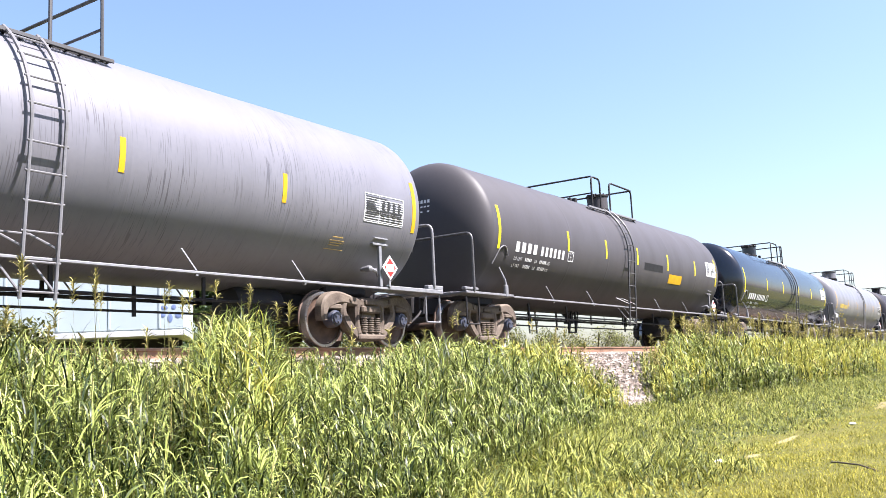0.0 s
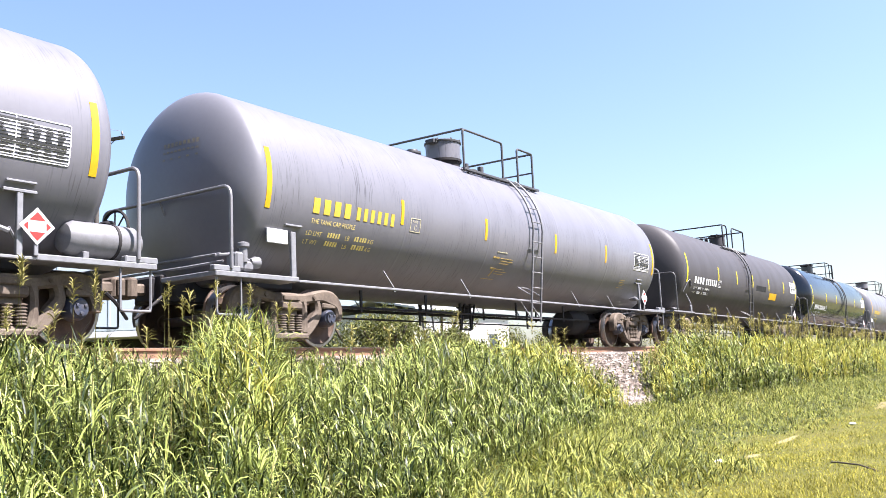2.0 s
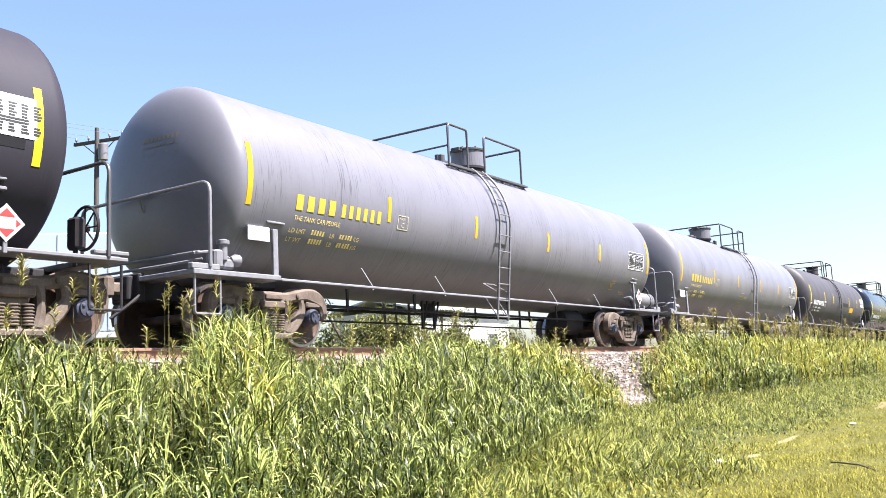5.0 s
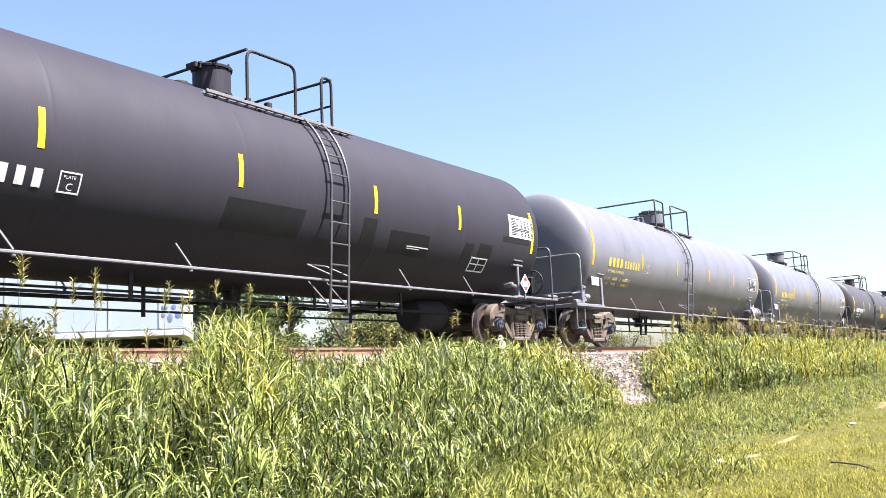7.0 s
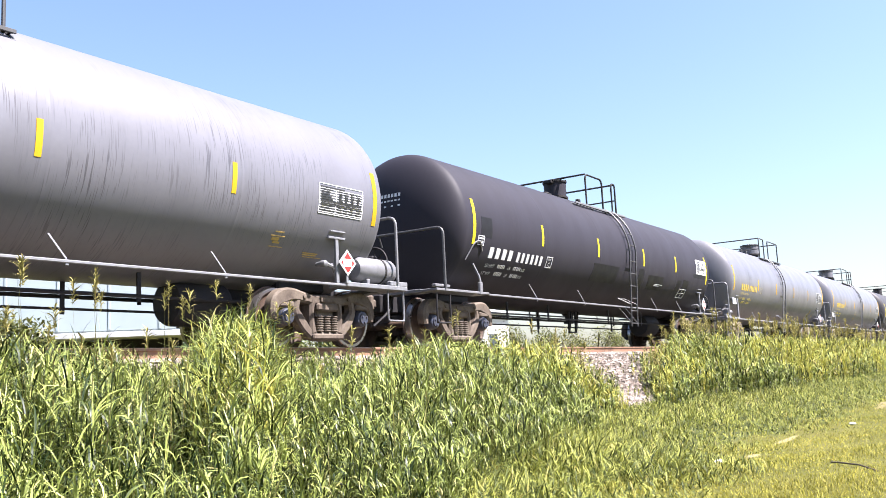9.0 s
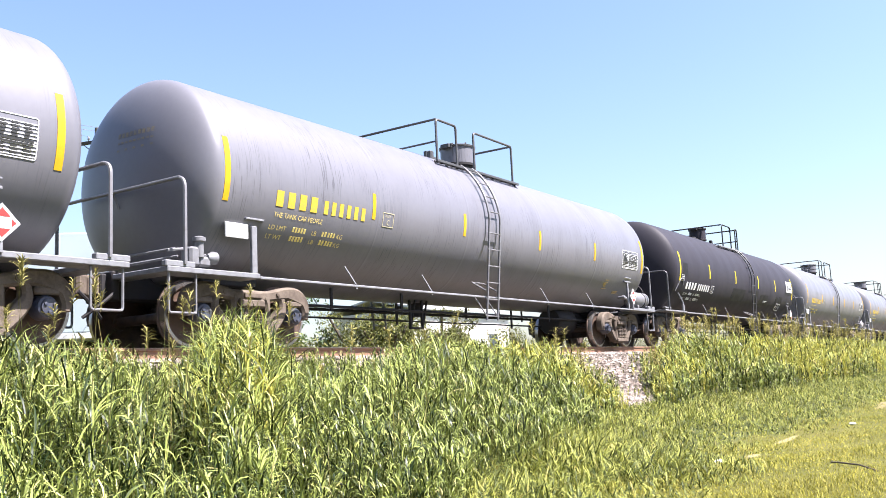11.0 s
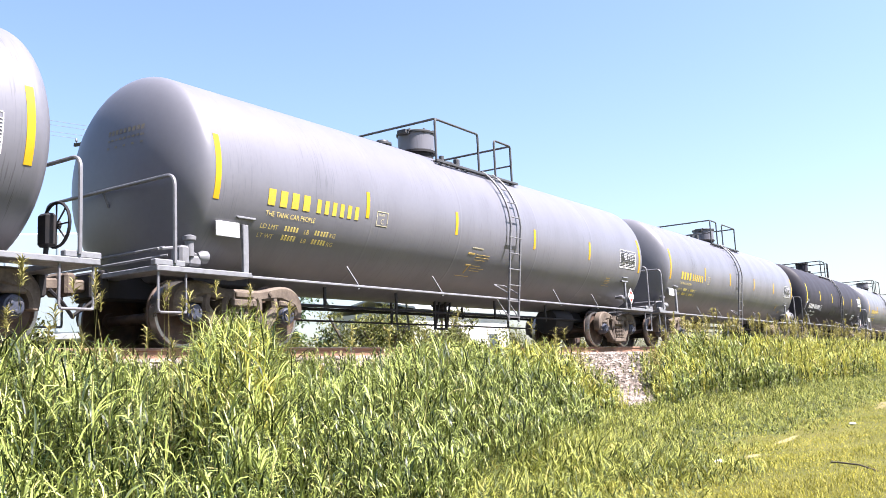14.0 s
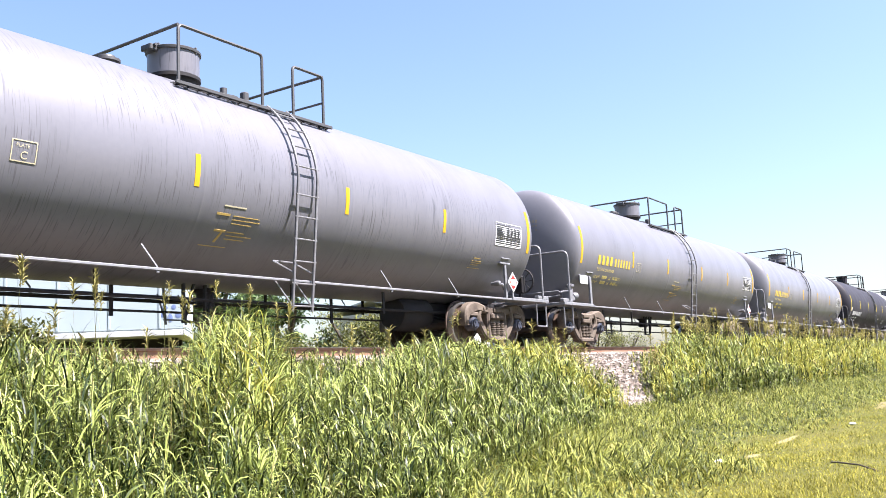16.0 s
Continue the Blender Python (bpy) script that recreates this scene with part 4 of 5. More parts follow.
def top_works(car, d, fit, walk_mat, dome_mat, style, m, cuts):
    """Walkway, railings, manway dome and valves on top of the tank, d along the car."""
    zw = ZC + 1.20
    w = Shape()
    for sd in (-1, 1):
        for i in range(9):
            w.box((d + m * 0.1, sd * (0.62 + i * 0.05), zw), (3.2, 0.012, 0.035), 0.002)
        for i in range(17):
            w.box((d + m * 0.1 - 1.55 + i * 0.195, sd * 0.82, zw - 0.012), (0.02, 0.46, 0.02), 0.002)
        w.box((d + m * 0.1, sd * 0.58, zw), (3.24, 0.03, 0.07), 0.005)
    deck = part("walkway", w, BLACK if style == "a" else walk_mat, car, "steel grating walkway")
    for sd in (-1, 1):
        part("edge_angle", Shape().box((d + m * 0.1, sd * 1.06, zw), (3.24, 0.03, 0.05), 0.005), walk_mat, deck)
    for sd in (-1, 1):
        for u in (-1.3, -0.4, 0.5, 1.5):
            part("walkway_bracket", Shape().beam((d + u, sd * 0.98, zw - 0.02), (d + u, sd * 1.18, ZC + 0.90), 0.06, 0.02, 0.003), fit, car)
    top, y = ZC + 2.07, 0.98
    rails = []
    for sd in (-1, 1):
        rails.append([(d + m * cuts[0], sd * y, zw), (d + m * cuts[0], sd * y, top), (d + m * cuts[1], sd * y, top), (d + m * cuts[1], sd * y, zw)])
        rails.append([(d + m * cuts[2], sd * y, zw), (d + m * cuts[2], sd * y, top), (d + m * cuts[3], sd * y, top), (d + m * cuts[3], sd * y, zw)])
    for q in rails:
        part("handrail", Shape().tube(q, 0.025, 8, 0.08 if style == "a" else 0.16), fit, car, "bent pipe handrail")
    part("end_handrail", Shape().tube([(d + m * cuts[0], -y, top), (d + m * cuts[0], y, top)], 0.025), fit, car)
    part("end_handrail", Shape().tube([(d + m * cuts[3], -y, top), (d + m * cuts[3], y, top)], 0.025).tube([(d + m * cuts[3], -y, zw + 0.42), (d + m * cuts[3], y, zw + 0.42)], 0.02), fit, car)
    zt = ZC + R
    DR = 0.385 if style == "a" else 0.30
    zt -= 0.0 if style == "a" else 0.05
    c = d + m * (cuts[0] + 0.72 if style == "a" else cuts[0] + 0.18)
    bonnet = part("manway", Shape().lathe([(zt - 0.15, (DR - 0.07)), (zt + 0.16, (DR - 0.07)), (zt + 0.16, DR), (zt + 0.52, DR), (zt + 0.53, 0.1)], "z", (c, 0, 0), 36), dome_mat, car, "round bonnet over the manway")
    part("lid", Shape().lathe([(zt + 0.515, DR - 0.02), (zt + 0.52, DR + 0.025), (zt + 0.555, DR + 0.03), (zt + 0.57, DR + 0.01), (zt + 0.585, DR - 0.06), (zt + 0.59, 0.05)], "z", (c, 0, 0), 36), TOPRAIL if style == "a" else BLACK, bonnet, "dark flat lid")
    part("flange", Shape().lathe([(zt - 0.1, DR - 0.03), (zt + 0.10, DR - 0.03), (zt + 0.10, DR + 0.02), (zt + 0.15, DR + 0.02), (zt + 0.165, DR - 0.02)], "z", (c, 0, 0), 36), BLACK, bonnet, "dark bolted base flange")
    part("handle", Shape().tube([(c + DR - 0.01, 0, zt + 0.40), (c + DR + 0.07, 0, zt + 0.42), (c + DR + 0.09, 0, zt + 0.38)], 0.016, 6), fit, bonnet)
    part("hinge", Shape().box((c - DR - 0.05, 0, zt + 0.52), (0.16, 0.22, 0.09), 0.01).tube([(c - DR - 0.05, -0.15, zt + 0.55), (c - DR - 0.05, 0.15, zt + 0.55)], 0.025), fit, bonnet)
    for i in range(8):
        a = math.pi / 4 * i + 0.3
        part("bolt", lambda: Shape().lathe([(0, 0.022), (0.09, 0.022), (0.1, 0.012)], "z", (0, 0, 0), 6), fit, bonnet, key="dome_bolt", at=pose(c + DR * math.cos(a), DR * math.sin(a), zt + 0.50))
    if m > 0:
        part("valve", Shape().lathe([(zt - 0.1, 0.16), (zt + 0.1, 0.16), (zt + 0.1, 0.19), (zt + 0.14, 0.19), (zt + 0.15, 0.13), (zt + 0.19, 0.12), (zt + 0.20, 0.08)], "z", (d + m * (cuts[0] - 0.45), 0, 0), 16), fit, car, "safety valve")
    part("valve", Shape().lathe([(zt - 0.1, 0.2), (zt + 0.08, 0.2), (zt + 0.08, 0.25), (zt + 0.13, 0.25), (zt + 0.14, 0.06), (zt + 0.3, 0.06), (zt + 0.31, 0.03)], "z", (d + m * 0.40, 0.1, 0), 16).box((d + m * 0.62, -0.15, zt + 0.12), (0.12, 0.12, 0.22), 0.02), fit, car, "small valve on a flange")


def hoop(car, u, fit):
    """The bent handrail across the end platform."""
    e = 1 if u > 0 else -1
    part("end_rail", Shape().tube([(u, -1.42, 1.05), (u, -1.42, 2.22), (u, 1.42, 2.22), (u, 1.42, 1.05)], 0.026, 8, 0.16).tube([(u, 0.1, 2.22), (u - e * 0.10, 0.1, 2.0)], 0.015), fit, car, "bent pipe handrail across the platform end")


def platform(car, e, u0, u1, pale, fit, lift, deep):
    """End platform on the stub sill: e is +1 for the leading end."""
    part("end_platform", Shape().box((e * (u0 + u1) / 2, -1.22, 0.975 + lift), (u1 - u0, 0.40, deep), 0.01).box((e * (u0 + u1) / 2, 1.22, 0.975 + lift), (u1 - u0, 0.40, deep), 0.01).box((e * (u1 - 0.16), 0, 0.975 + lift), (0.32, 2.1, 0.07), 0.01), pale, car, "pale end platform")
    part("platform_lip", Shape().box((e * (u1 - 0.22), -1.36, 1.05 + lift), (0.48, 0.10, deep * 1.1), 0.012), pale, car)
    part("stub_sill", Shape().box((e * (u1 - 1.55), 0, 0.86), (3.3, 0.36, 0.34), 0.02).box((e * (u1 - 1.8), 0, 1.08), (1.1, 1.2, 0.34), 0.03).box((e * (u1 - 0.05), 0, 0.86), (0.12, 0.6, 0.4), 0.02), BLACK, car, "black stub sill under the tank end")
    c = part("coupler", Shape().box((e * (u1 + 0.16), 0, 0.86), (0.50, 0.16, 0.16), 0.03).box((e * (u1 + 0.38), 0.05 * e, 0.86), (0.16, 0.30, 0.30), 0.05).box((e * (u1 + 0.42), -0.10 * e, 0.86), (0.12, 0.12, 0.26), 0.03), CAST, car, "rusty knuckle coupler")
    part("air_hose", Shape().tube([(e * (u1 + 0.02), -0.35, 0.75), (e * (u1 + 0.18), -0.35, 0.62), (e * (u1 + 0.42), -0.25, 0.42)], 0.025, 6, 0.1), BLACK, c)
    for sd in (-1, 1):
        part("sill_step", Shape().tube([(e * (u1 - 0.50), sd * 1.36, 0.96), (e * (u1 - 0.50), sd * 1.36, 0.42), (e * (u1 - 0.06), sd * 1.36, 0.42), (e * (u1 - 0.06), sd * 1.36, 0.96)], 0.018, 6, 0.05).box((e * (u1 - 0.28), sd * 1.36, 0.42), (0.42, 0.06, 0.02), 0.004), fit, car, "hanging steel sill step")


def tank_car(name_label, paint, fit, pale, ink, tape, style, lc=7.66, half=8.52, tc=6.76, strips=(-7.58, -4.35, -1.54, 1.52, 4.32, 7.56), lad=0.5, top=0.0, air_tank=False, brake_wheel=True, patches=(), panel="plain", rods=0, dome=None, mirror=1, cuts=(-1.41, 0.20, 0.88, 1.60), tz=2.02, notice=False, ladder_mat=None, rail_mat=None, hoop_mat=None):
    le = lc + HEAD - 0.45
    ladder_mat, rail_mat, hoop_mat = ladder_mat or fit, rail_mat or fit, hoop_mat or fit
    lift = 0.0 if style == "a" else 0.055
    car = thing("tank_car", name_label, "tank car", "tank cars of the train")
    tank = part("tank", tank_shape(lc, [u + 0.14 for u in strips[1:-1]]), paint, car)
    for i, u in enumerate(strips):
        end = i in (0, len(strips) - 1)
        z0, z1 = (1.98, 2.88) if end else (2.09 if style == "a" else 2.19, 2.52 if style == "a" else 2.66)
        w = 0.10 if end else 0.085
        part("reflective_stripe", decal([(u - w / 2, u + w / 2, z0, z1)]), tape, tank, "yellow reflective stripe")
    # markings
    if style == "a":
        z = 2.02
        for i in range(4):
            part("marking", decal([(-6.62 + i * 0.245, -6.62 + i * 0.245 + 0.145, z + 0.005, z + 0.235)], 0.006), ink, tank, "painted letter bar")
        for i in range(6):
            part("marking", decal([(-5.58 + i * 0.182, -5.58 + i * 0.182 + 0.095, z + 0.01, z + 0.215)], 0.006), ink, tank, "painted figure bar")
        part("lettering", lettering("THE TANK CAR PEOPLE", -6.62, 1.875, 0.075, 0.92), INK_S, tank, "small painted words")
        zl, zt, uu, hh = 1.70, 1.575, -6.66, 0.075
    else:
        z = tz
        for i in range(4):
            part("marking", decal([(-6.50 + i * 0.26, -6.50 + i * 0.26 + 0.15, z, z + 0.21)], 0.006), ink, tank, "painted letter bar")
        for i in range(6):
            part("marking", decal([(-5.36 + i * 0.205, -5.36 + i * 0.205 + 0.105, z, z + 0.20)], 0.006), ink, tank, "painted figure bar")
        zl, zt, uu, hh = z - 0.17, z - 0.31, -6.50, 0.075
    small = INK_S if style == "a" else ink
    for w, zz in (("LD LMT", zl), ("LT WT", zt)):
        part("lettering", lettering(w, uu, zz, hh), small, tank, "small painted words")
        part("lettering", lettering("LB", uu + 0.92, zz, hh), small, tank, "small painted words")
        part("lettering", lettering("KG", uu + 1.50, zz, hh), small, tank, "small painted words")
        for u, k in ((0.50, 5), (1.16, 2), (1.30, 3)):
            for i in range(k):
                part("marking", decal([(uu + u + i * 0.062, uu + u + i * 0.062 + 0.036, zz + 0.004, zz + hh - 0.004)], 0.006), small, tank, "small painted figure bar")
    # clearance plate mark
    pu, pz, pw, ph = (-4.10, 2.0, 0.30, 0.24) if style == "a" else (-4.02, tz - 0.02, 0.28, 0.24)
    pink, pl = (INK_P, 0.012) if style == "a" else (ink, 0.018)
    part("plate_mark", decal([(pu, pu + pw, pz, pz + pl), (pu, pu + pw, pz + ph - pl, pz + ph), (pu, pu + pl, pz + pl, pz + ph - pl), (pu + pw - pl, pu + pw, pz + pl, pz + ph - pl)], 0.006), pink, tank, "painted square outline")
    part("lettering", lettering("PLATE", pu + 0.05, pz + ph - 0.078, 0.04), pink, tank, "small painted words")
    part("lettering", lettering("C", pu + pw / 2 - 0.045, pz + 0.035, 0.09), pink, tank, "painted letter")
    # inspection table near the leading end
    if panel == "white":
        part("data_panel", decal([(le - 1.27, le - 0.30, 2.26, 2.73)], 0.006), INK_W, tank, "white data panel with rows of small print")
    u0, u1, z0, z1 = le - 1.52 if panel != "white" else le - 1.22, le - 0.48 if panel != "white" else le - 0.36, *((2.28, 2.71) if panel == "white" else (2.05, 2.50))
    rows, rs = [], random.Random(len(KEPT) + int(lc * 100))
    for i in range(11):
        zz = z1 - 0.035 - i * (z1 - z0 - 0.05) / 11
        x = u0 + 0.03
        if i in (0, 6, 7):
            rows.append((x, u1 - (0.04 if i else 0.45), zz - 0.022, zz))
            continue
        rows.append((x, x + rs.uniform(0.2, 0.34), zz - 0.020, zz))
        for c in range(4):
            x = u0 + 0.44 + c * 0.148
            rows.append((x, x + rs.uniform(0.06, 0.10), zz - 0.022, zz))
    tagged(part("data_table", decal(rows, 0.009), INK_K, tank, "rows of small dark print bars"), kind="stuff")
    if panel != "white":
        tagged(part("data_table_grid", decal([(u0, u1, z0 - 0.012, z0), (u0, u1, z1, z1 + 0.012), (u0 - 0.012, u0, z0, z1), (u1, u1 + 0.012, z0, z1), (u0 + 0.38, u0 + 0.39, z0, z1), (u0, u1, z0 + 0.15, z0 + 0.162)] + [(u0, u1, z0 + 0.014 + 0.04 * i, z0 + 0.027 + 0.04 * i) for i in range(10)], 0.007), INK_W, tank, "white ruled lines round the table"), kind="stuff")
    # small stencils
    if style == "a" and mirror > 0:
        part("stencil", decal([(-1.0, -0.60, 1.905, 1.922)], 0.006), INK_P, tank, "pale line of small print")
        rows = [(-1.10, -0.86, 1.785, 1.815), (-0.80, -0.30, 1.79, 1.80), (-0.80, -0.28, 1.74, 1.75), (-0.80, -0.42, 1.69, 1.70), (-1.05, -0.85, 1.575, 1.60), (-0.99, -0.95, 1.44, 1.57, 0.06), (-0.82, -0.50, 1.58, 1.59), (-0.82, -0.34, 1.535, 1.545), (-0.82, -0.46, 1.49, 1.50), (-1.2, -0.72, 1.385, 1.393)]
        part("stencil", decal(rows, 0.006), INK_G, tank, "faded orange stencil marks")
        rows = [(5.55, 5.80, 1.72, 1.735), (5.50, 5.85, 1.67, 1.68), (5.52, 5.86, 1.635, 1.645), (5.52, 5.78, 1.60, 1.61), (5.45, 5.9, 1.54, 1.548)]
        part("stencil", decal(rows, 0.006), INK_G, tank, "faded orange stencil marks")
    if style == "a" and mirror < 0:
        part("stencil", decal([(5.42, 5.60, 1.675, 1.69), (5.36, 5.64, 1.62, 1.63), (5.39, 5.54, 1.56, 1.605), (5.44, 5.58, 1.525, 1.55), (5.40, 5.68, 1.475, 1.485)], 0.006), INK_G, tank, "small faded orange stencil")
        part("stencil", decal([(6.16, 6.50, 1.44, 1.455), (6.18, 6.48, 1.415, 1.43), (6.2, 6.62, 1.39, 1.398)], 0.006), INK_G, tank, "small faded orange stencil")
    for r in patches:
        part("paint_patch", decal([r], 0.003), PATCH, tank, "darker rectangle of fresh black paint")
    # faded marks on the trailing head
    hs = Shape()
    for i in range(9):
        for row in range(2 if i % 2 else 3):
            y, z = (-0.60 if style == "a" else -0.25) + i * 0.085, ZC + 0.62 - row * 0.11
            k = 0.035 if row == 0 else 0.016
            hs.add([(-lc - HEAD * math.sqrt(max(0, 1 - ((yy) ** 2 + (zz - ZC) ** 2) / R ** 2)) - 0.006, yy, zz) for yy, zz in ((y, z - k), (y + 0.055, z - k), (y + 0.055, z + k), (y, z + k))], [(0, 3, 2, 1)])
    tagged(part("head_marking", hs, ink if style == "b" else INK_F, tank, "faded marks on the tank head"), kind="stuff")
    # side rails
    rail_half = half - (1.62 if style == "a" else 1.85)
    for sd in (-1, 1):
        sr = part("side_rail", Shape().box((0, sd * 1.40, 0.955 + lift), (2 * rail_half, 0.04, 0.04), 0.01), pale, car, "long pale safety rail below the tank")
        for u in ((-4.53, -2.1, 2.75, 4.82) if mirror > 0 else (-4.75, -2.6, 1.98, 4.37)):
            part("bracket", lambda: Shape().beam((-0.19, 0.07, 0.31), (0, 0, 0.02), 0.026, 0.018, 0.004).box((0, 0.0, -0.035), (0.05, 0.04, 0.04), 0.008), pale, sr, key="rail_bracket" + str(sd), at=pose(u, sd * 1.39, 0.96 + lift))
        ladder(car, lad, ladder_mat, 0.50, sd, 1.42 if style == "a" else 1.50)
    top_works(car, top, rail_mat, pale if style == "b" else TOPRAIL, dome or paint, style, mirror, cuts)
    for e in (-1, 1):
        platform(car, e, half - (1.62 if style == "a" else 1.85), half, pale, fit, lift, 0.075 if style == "a" else 0.05)
        hoop(car, e * (half - 0.28), hoop_mat)
        truck(car, e * tc, CAPBLUE)
    # placard holders
    part("placard_post", Shape().box((6.72, -1.36, 1.33), (0.07, 0.05, 0.70), 0.006).box((6.72, -1.36, 1.70), (0.40, 0.06, 0.04), 0.008).box((6.72, -1.40, 1.80), (0.36, 0.03, 0.025), 0.005), pale, car)
    c, h = (6.88, 1.31), 0.21
    d = part("placard", Shape().add([(x, y, z) for y in (-1.455, -1.445) for x, z in ((c[0], c[1] - h), (c[0] + h, c[1]), (c[0], c[1] + h), (c[0] - h, c[1]))], [(0, 1, 2, 3), (4, 7, 6, 5), (0, 4, 5, 1), (1, 5, 6, 2), (2, 6, 7, 3), (3, 7, 4, 0)]), INK_W, car, "white and red diamond hazard placard")
    red = Shape()
    for pts in (((-0.12, 0.08), (0.12, 0.08), (0.0, 0.20)), ((-0.12, -0.08), (0.0, -0.20), (0.12, -0.08)), ((-0.20, 0.0), (-0.13, -0.06), (-0.13, 0.06)), ((0.20, 0.0), (0.13, 0.06), (0.13, -0.06))):
        red.add([(c[0] + x * 0.82, -1.459, c[1] + z * 0.82) for x, z in pts], [(0, 1, 2)])
    tagged(part("placard_print", red, INK_R, d, "red placard print"), kind="stuff")
    part("placard_leg", Shape().beam((c[0], -1.43, 0.98), (c[0], -1.43, c[1] - 0.2), 0.05, 0.03), pale, d)
    if style == "a":
        part("placard_post", Shape().box((-6.99, -1.38, 1.33), (0.10, 0.05, 0.72), 0.006).box((-6.97, -1.37, 1.79), (0.36, 0.07, 0.03), 0.006), pale, car, "pale upright placard post")
        part("route_board", Shape().box((-7.29, -1.36, 1.60), (0.42, 0.03, 0.21), 0.006), INK_W, car, "blank pale board")
        v = Shape().box((-8.02, -1.25, 1.18), (0.16, 0.22, 0.26), 0.03).box((-7.80, -1.22, 1.13), (0.22, 0.16, 0.14), 0.03).lathe([(1.18, 0.06), (1.38, 0.06), (1.40, 0.09), (1.45, 0.09), (1.47, 0.04)], "z", (-7.88, -1.27, 0), 12).tube([(-8.35, -1.2, 1.25), (-8.0, -1.2, 1.3), (-7.7, -1.25, 1.2)], 0.022, 6).lathe([(-7.74, 0.05), (-7.66, 0.09), (-7.60, 0.09), (-7.56, 0.04)], "x", (0, -1.26, 1.19), 12)
        part("brake_valve", v, FITTING, car, "grey cast brake valve")
        part("brake_pipe", Shape().tube([(-8.3, 1.2, 1.15), (-8.3, -0.6, 1.15), (-8.1, -1.1, 1.2)], 0.02, 6, 0.1).tube([(-8.15, 1.0, 1.3), (-8.15, -1.1, 1.3)], 0.02, 6), FITTING, car)
    else:
        part("lever_arm", Shape().tube([(-6.98, -1.30, 1.62), (-6.92, -1.40, 1.35), (-6.92, -1.42, 1.22)], 0.022, 8).box((-6.90, -1.40, 1.12), (0.11, 0.07, 0.26), 0.02).tube([on_tank(-7.30, -30, 0.02), on_tank(-7.15, -16, 0.02), on_tank(-6.95, -14, 0.02), on_tank(-6.80, -22, 0.02)], 0.014, 6, 0.1), FITTING, car, "worn grey lever arm on a hinge")
    if brake_wheel:
        b = part("brake_wheel", Shape().tube([(half - 0.26, -0.92 + 0.27 * math.cos(a), 1.46 + 0.27 * math.sin(a)) for a in [i * math.pi / 12 for i in range(24)]], 0.02, 6, closed=True).lathe([(half - 0.32, 0.05), (half - 0.22, 0.05)], "x", (0, -0.92, 1.46), 12), BLACK, car, "black spoked handbrake wheel")
        for i in range(8):
            a = i * math.pi / 4
            part("spoke", Shape().tube([(half - 0.26, -0.92, 1.46), (half - 0.26, -0.92 + 0.27 * math.cos(a), 1.46 + 0.27 * math.sin(a))], 0.011, 5), BLACK, b)
        part("gear_housing", Shape().box((half - 0.38, -0.92, 1.38), (0.14, 0.22, 0.40), 0.04).tube([(half - 0.38, -0.92, 1.3), (half - 0.40, -0.92, 0.98)], 0.03), BLACK, b)
    if air_tank:
        at = part("air_reservoir", Shape().lathe([(7.36, 0.05), (7.40, 0.17), (7.48, 0.215), (8.32, 0.215), (8.40, 0.17), (8.44, 0.05)], "x", (0, -1.12, 1.28), 24), FITTING, car, "pale grey air reservoir on the end platform")
        part("strap", Shape().lathe([(8.02, 0.224), (8.06, 0.224)], "x", (0, -1.12, 1.28), 24), BLACK, at)
        for u in (7.6, 8.2):
            part("cradle", Shape().box((u, -1.12, 1.06), (0.08, 0.36, 0.1), 0.01), FITTING, at)
    part("end_valve", Shape().tube([(6.42, -1.33, 1.30), (6.60, -1.36, 1.24)], 0.035, 8).tube([(6.60, -1.36, 1.28), (6.70, -1.32, 1.16)], 0.022, 6).lathe([(-1.42, 0.02), (-1.40, 0.05), (-1.34, 0.06), (-1.28, 0.045), (-1.20, 0.035)], "y", (6.42, 0, 1.27), 14), FITTING, car, "round grey valve body")
    # below the tank
    uo = -0.58 if mirror > 0 else -1.6
    part("bottom_outlet", Shape().lathe([(0.98, 0.20), (0.90, 0.19), (0.86, 0.12), (0.74, 0.11), (0.72, 0.15), (0.66, 0.15), (0.65, 0.08)], "z", (uo + 0.45, 0, 0), 20), BLACK, car, "black bottom outlet valve")
    sk = part("outlet_skid", Shape().box((uo, -0.3, 0.40), (0.46, 0.05, 0.04), 0.008), BLACK, car, "black steel skid guarding the outlet")
    for d in (-0.2, 0.2):
        part("skid_post", Shape().beam((uo + d, -0.3, 1.1), (uo + d, -0.3, 0.38), 0.045, 0.05, 0.006), BLACK, sk)
        part("skid_strut", Shape().beam((uo + d + 0.20, -0.3, 1.0), (uo + d + 0.02, -0.3, 0.42), 0.035, 0.04, 0.006), BLACK, sk)
    rodz = Shape().tube([(-tc + 1.0, -0.55, 0.70), (tc - 1.0, -0.55, 0.70)], 0.022, 6).tube([(-tc + 1.4, 0.75, 0.80), (tc - 1.4, 0.75, 0.80)], 0.03, 6).tube([(-tc + 1.2, 0.1, 0.58 - 0.06 * rods), (tc - 1.8, 0.1, 0.56 - 0.06 * rods)], 0.018, 6)
    br = part("brake_rigging", rodz, BLACK, car, "black brake rods and pipes below the tank")
    for u, y, zb in ((-4.4, -0.55, 0.66), (-3.7, 0.75, 0.76), (-2.4, -0.55, 0.66), (-1.7, 0.1, 0.52), (1.2, -0.55, 0.66), (1.9, 0.75, 0.76), (2.9, 0.1, 0.52), (3.6, -0.55, 0.66), (4.6, 0.75, 0.76)):
        part("hanger", Shape().beam((u, y, 1.15), (u, y, zb - 0.03), 0.06, 0.03, 0.004), BLACK, br)
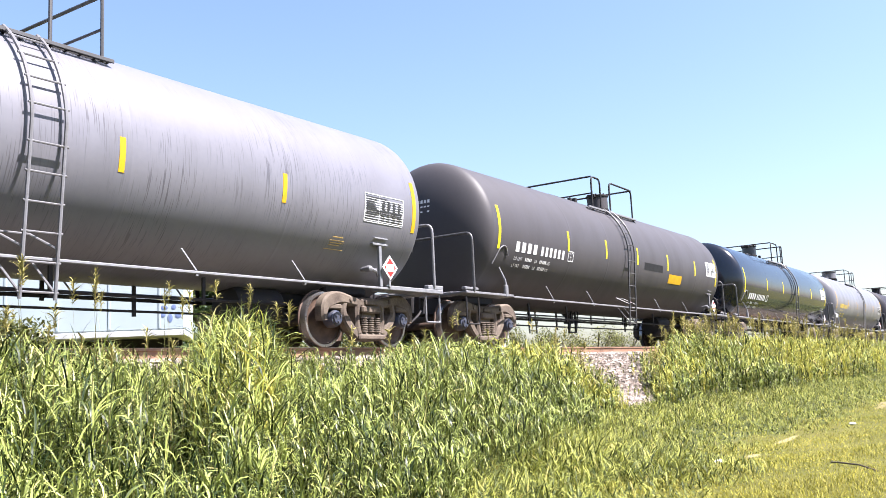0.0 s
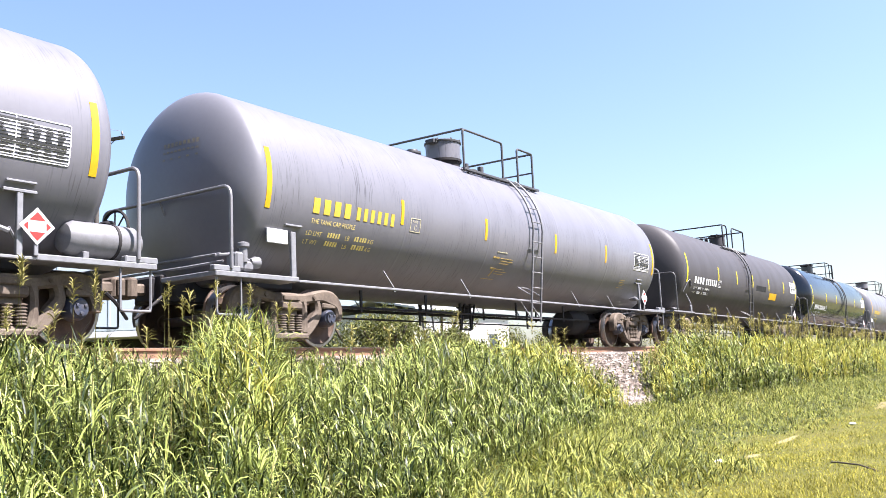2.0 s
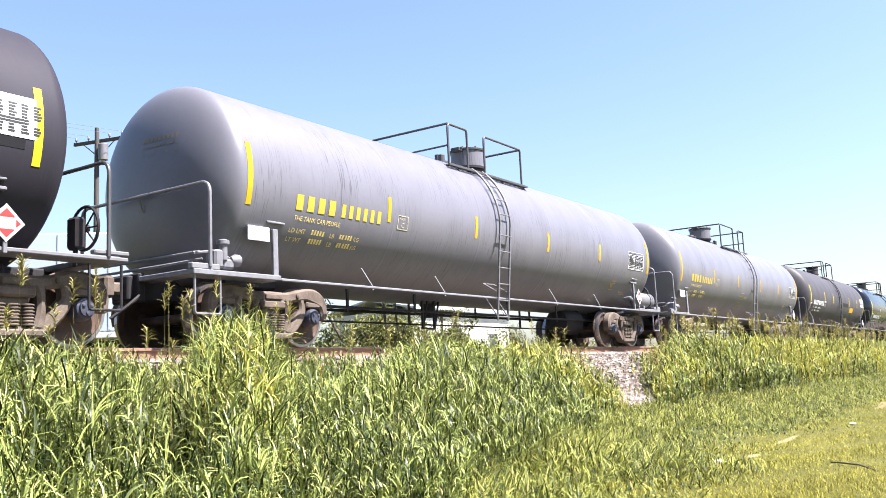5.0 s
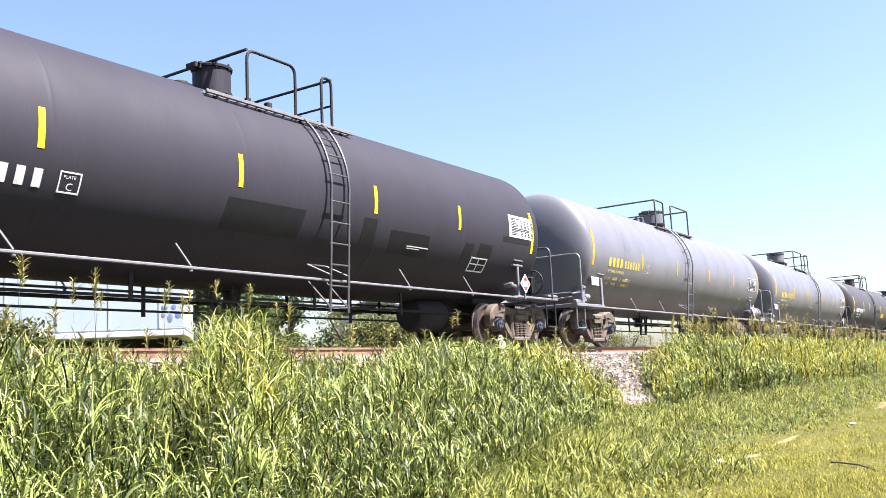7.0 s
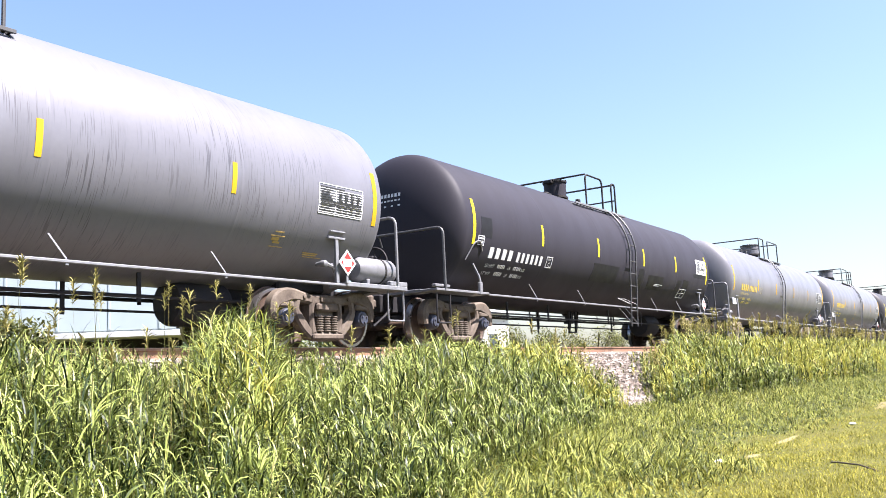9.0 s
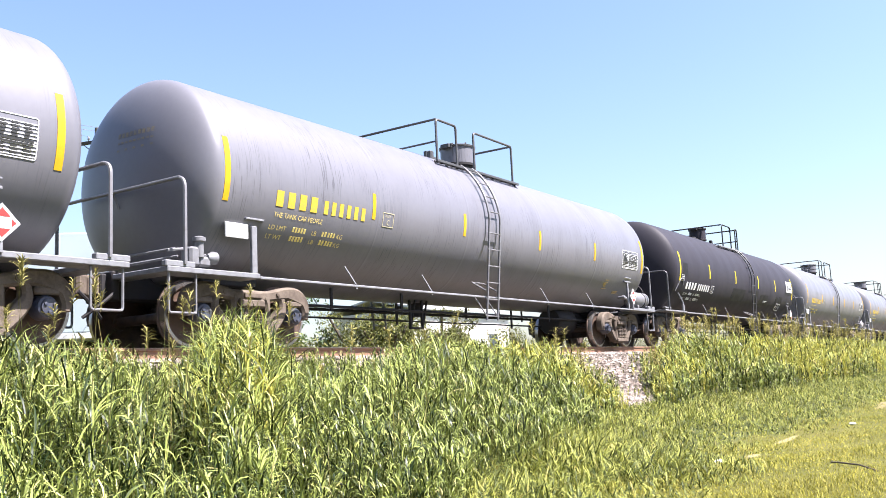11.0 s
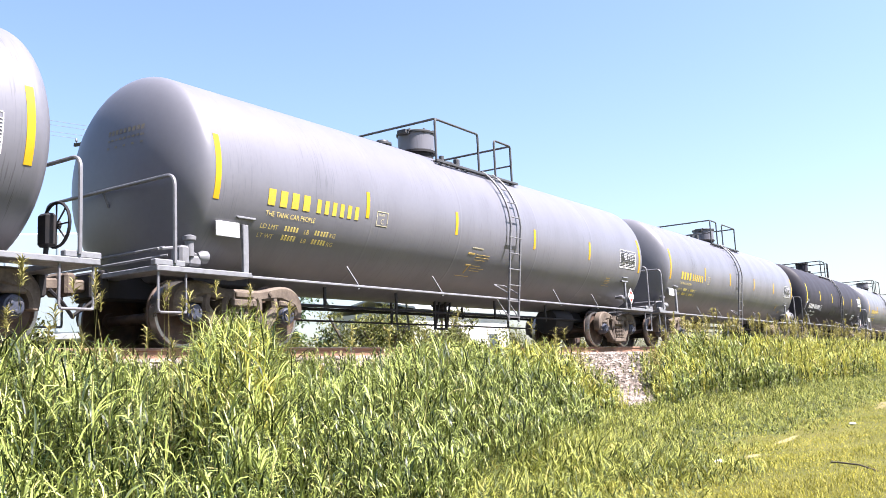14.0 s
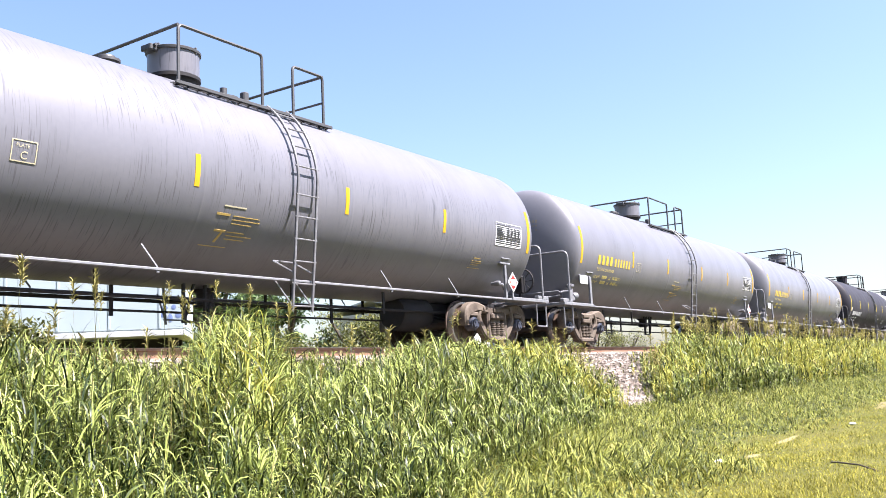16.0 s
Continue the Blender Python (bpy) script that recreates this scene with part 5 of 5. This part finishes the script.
    part("brake_cylinder", Shape().lathe([(4.35, 0.1), (4.38, 0.30), (4.46, 0.34), (5.28, 0.34), (5.36, 0.30), (5.40, 0.1)], "x", (0, -0.15, 0.68), 24).tube([(5.4, -0.15, 0.68), (6.1, -0.2, 0.6)], 0.025), BLACK, car, "black brake cylinder hung under the tank")
    for e in (-1, 1):
        part("saddle", Shape().box((e * (tc - 0.1), 0, 0.95), (0.7, 1.0, 0.3), 0.06), BLACK, car, "black saddle under the tank")
    if notice:
        part("notice", decal([(2.75, 3.85, 1.84, 2.10)], 0.006), YELLOW, tank, "yellow notice panel")
    if patches and not notice:
        part("stencil_frame", decal([(-7.02, -6.78, 1.98, 1.995), (-7.02, -6.78, 2.155, 2.17), (-7.02, -7.005, 1.995, 2.155), (-6.795, -6.78, 1.995, 2.155), (-6.98, -6.82, 2.10, 2.13), (-6.98, -6.92, 2.02, 2.07), (-6.88, -6.82, 2.02, 2.07)], 0.006), INK_W, tank, "small white framed stencil")
        part("white_stencil", decal([(2.75, 3.40, 1.75, 1.765), (2.75, 3.15, 1.715, 1.73)], 0.006), INK_W, tank, "small white stencil lines")
        part("stencil_frame", decal([(4.92, 5.52, 1.48, 1.50), (4.92, 5.52, 1.72, 1.74), (4.92, 4.945, 1.5, 1.72), (5.495, 5.52, 1.5, 1.72), (5.2, 5.22, 1.5, 1.72), (4.92, 5.52, 1.61, 1.625)], 0.006), INK_W, tank, "white stencilled frame")
    return car


GREYLABEL = "grey tank car with yellow markings and rain-streaked paint"
CARS = []


def train():
    grey = dict(paint=GREY, fit=FITTING, pale=SILVER, ink=INK_Y, tape=YELLOW, style="a", ladder_mat=LADDER, rail_mat=TOPRAIL)
    black = dict(paint=DARK, fit=BLACK, pale=FITTING, ink=INK_W, tape=LIME, style="b", lc=7.42, half=8.45, tc=7.2, panel="white", tz=1.77, hoop_mat=TOPRAIL, ladder_mat=TOPRAIL, rail_mat=BLACK, lad=0.71, cuts=(-0.65, 0.40, 1.03, 1.28), strips=(-7.18, -4.30, -1.31, 1.72, 4.30, 7.2))
    dpatch = [(-1.55, 0.0, 1.61, 2.04, 0.06), (1.45, 1.80, 1.65, 2.10, 0.0), (2.25, 3.42, 1.60, 1.98, -0.05), (4.50, 4.82, 1.66, 1.97, 0.1), (5.05, 5.55, 1.63, 2.01, 0.05), (-6.92, -6.5, 2.15, 2.55), (5.95, 7.05, 2.14, 2.25)]
    back = dict(mirror=-1, lad=-0.55)
    order = [
        (-4, 0.0, dict(black, name_label="black tank car far ahead in the train", panel="plain")),
        (-3, 0.0, dict(grey, name_label="pale grey tank car with a dark top fitting")),
        (-2, 0.0, dict(black, paint=GLOSS, name_label="glossy black tank car reflecting the blue sky", strips=(-7.2, -4.0, -1.4, 1.4, 4.0, 7.2))),
        (-1, -0.1, dict(black, paint=HAZED, name_label="black tank car, its paint lightened for haze, with white lettering and a yellow notice", strips=(-7.22, -4.03, -1.85, 0.25, 2.6, 5.05, 7.2), lad=-0.40, mirror=-1, cuts=(-1.45, 0.12, 0.75, 1.30), tz=1.98, patches=[(0.75, 2.2, 2.1, 2.3)], notice=True)),
        (0, 0.0, dict(grey, name_label=GREYLABEL, rods=0, brake_wheel=False)),
        (1, -0.11, dict(grey, name_label="grey tank car with a pale air reservoir on its platform", air_tank=True, rods=1, **back)),
        (2, -0.2, dict(black, name_label="dull black tank car with patches of darker paint", patches=dpatch)),
        (3, -0.20, dict(grey, name_label="grey tank car with a pale air reservoir on its platform", air_tank=True, rods=0, strips=(-7.58, -4.35, -1.54, 1.55, 4.45, 7.56), **back)),
        (4, 0.08, dict(grey, strips=(-7.58, -4.35, -1.66, 1.46, 4.30, 7.52), top=-0.06, lad=0.47, paint=PLAINGREY, name_label="grey tank car with yellow markings and fairly clean paint", rods=1, brake_wheel=False)),
        (5, 0.12, dict(grey, name_label=GREYLABEL, rods=0)),
    ]
    for k, off, kw in order:
        CARS.append((tank_car(**kw), 51.78 + off - k * PITCH))
    add_wheels()


def motions():
    """The train rolls by at about 21 km/h; its wheels turn."""
    way = [(0.0, -46.65), (0.5, -43.63), (1.0, -40.89), (1.5, -37.85), (2.0, -35.07), (2.5, -32.05), (3.0, -29.3), (3.5, -26.22), (4.0, -23.11), (4.5, -20.37), (5.0, -17.45), (5.5, -14.54), (6.0, -11.63), (6.5, -8.73), (7.0, -5.92), (7.5, -2.86), (8.0, -0.08), (8.5, 2.94), (9.0, 6.09), (9.5, 8.95), (10.0, 11.97), (10.5, 14.98), (11.0, 17.99), (11.5, 20.92), (12.0, 23.82), (12.5, 26.72), (13.0, 29.45), (13.5, 32.45), (14.0, 35.43), (14.5, 38.19), (15.0, 41.17), (15.5, 43.89), (16.0, 46.88)]
    for car, x in CARS:
        walk(car, [(t, pose(x + s, YT, 0)) for t, s in way])
    turns = [(i * 0.1, np.interp(i * 0.1, [t for t, _ in way], [s for _, s in way]) / 0.457) for i in range(161)]
    for ax, v in WHEELS:
        walk(ax, [(t, Matrix.Translation((v, 0, 0.457)) @ Matrix.Rotation(a % (2 * math.pi), 4, "Y")) for t, a in turns])


ground_sheet()
stones("ballast", 15000, 4, 45, 5.4, 9.6, 0.046, 5, "pale broken ballast stones along the track")
stones("path_gravel", 9000, 9, 24, 5.4, 9.0, 0.040, 6, "pale gravel where a path crosses the bank")
beyond()
grass()
train()
track()
motions()
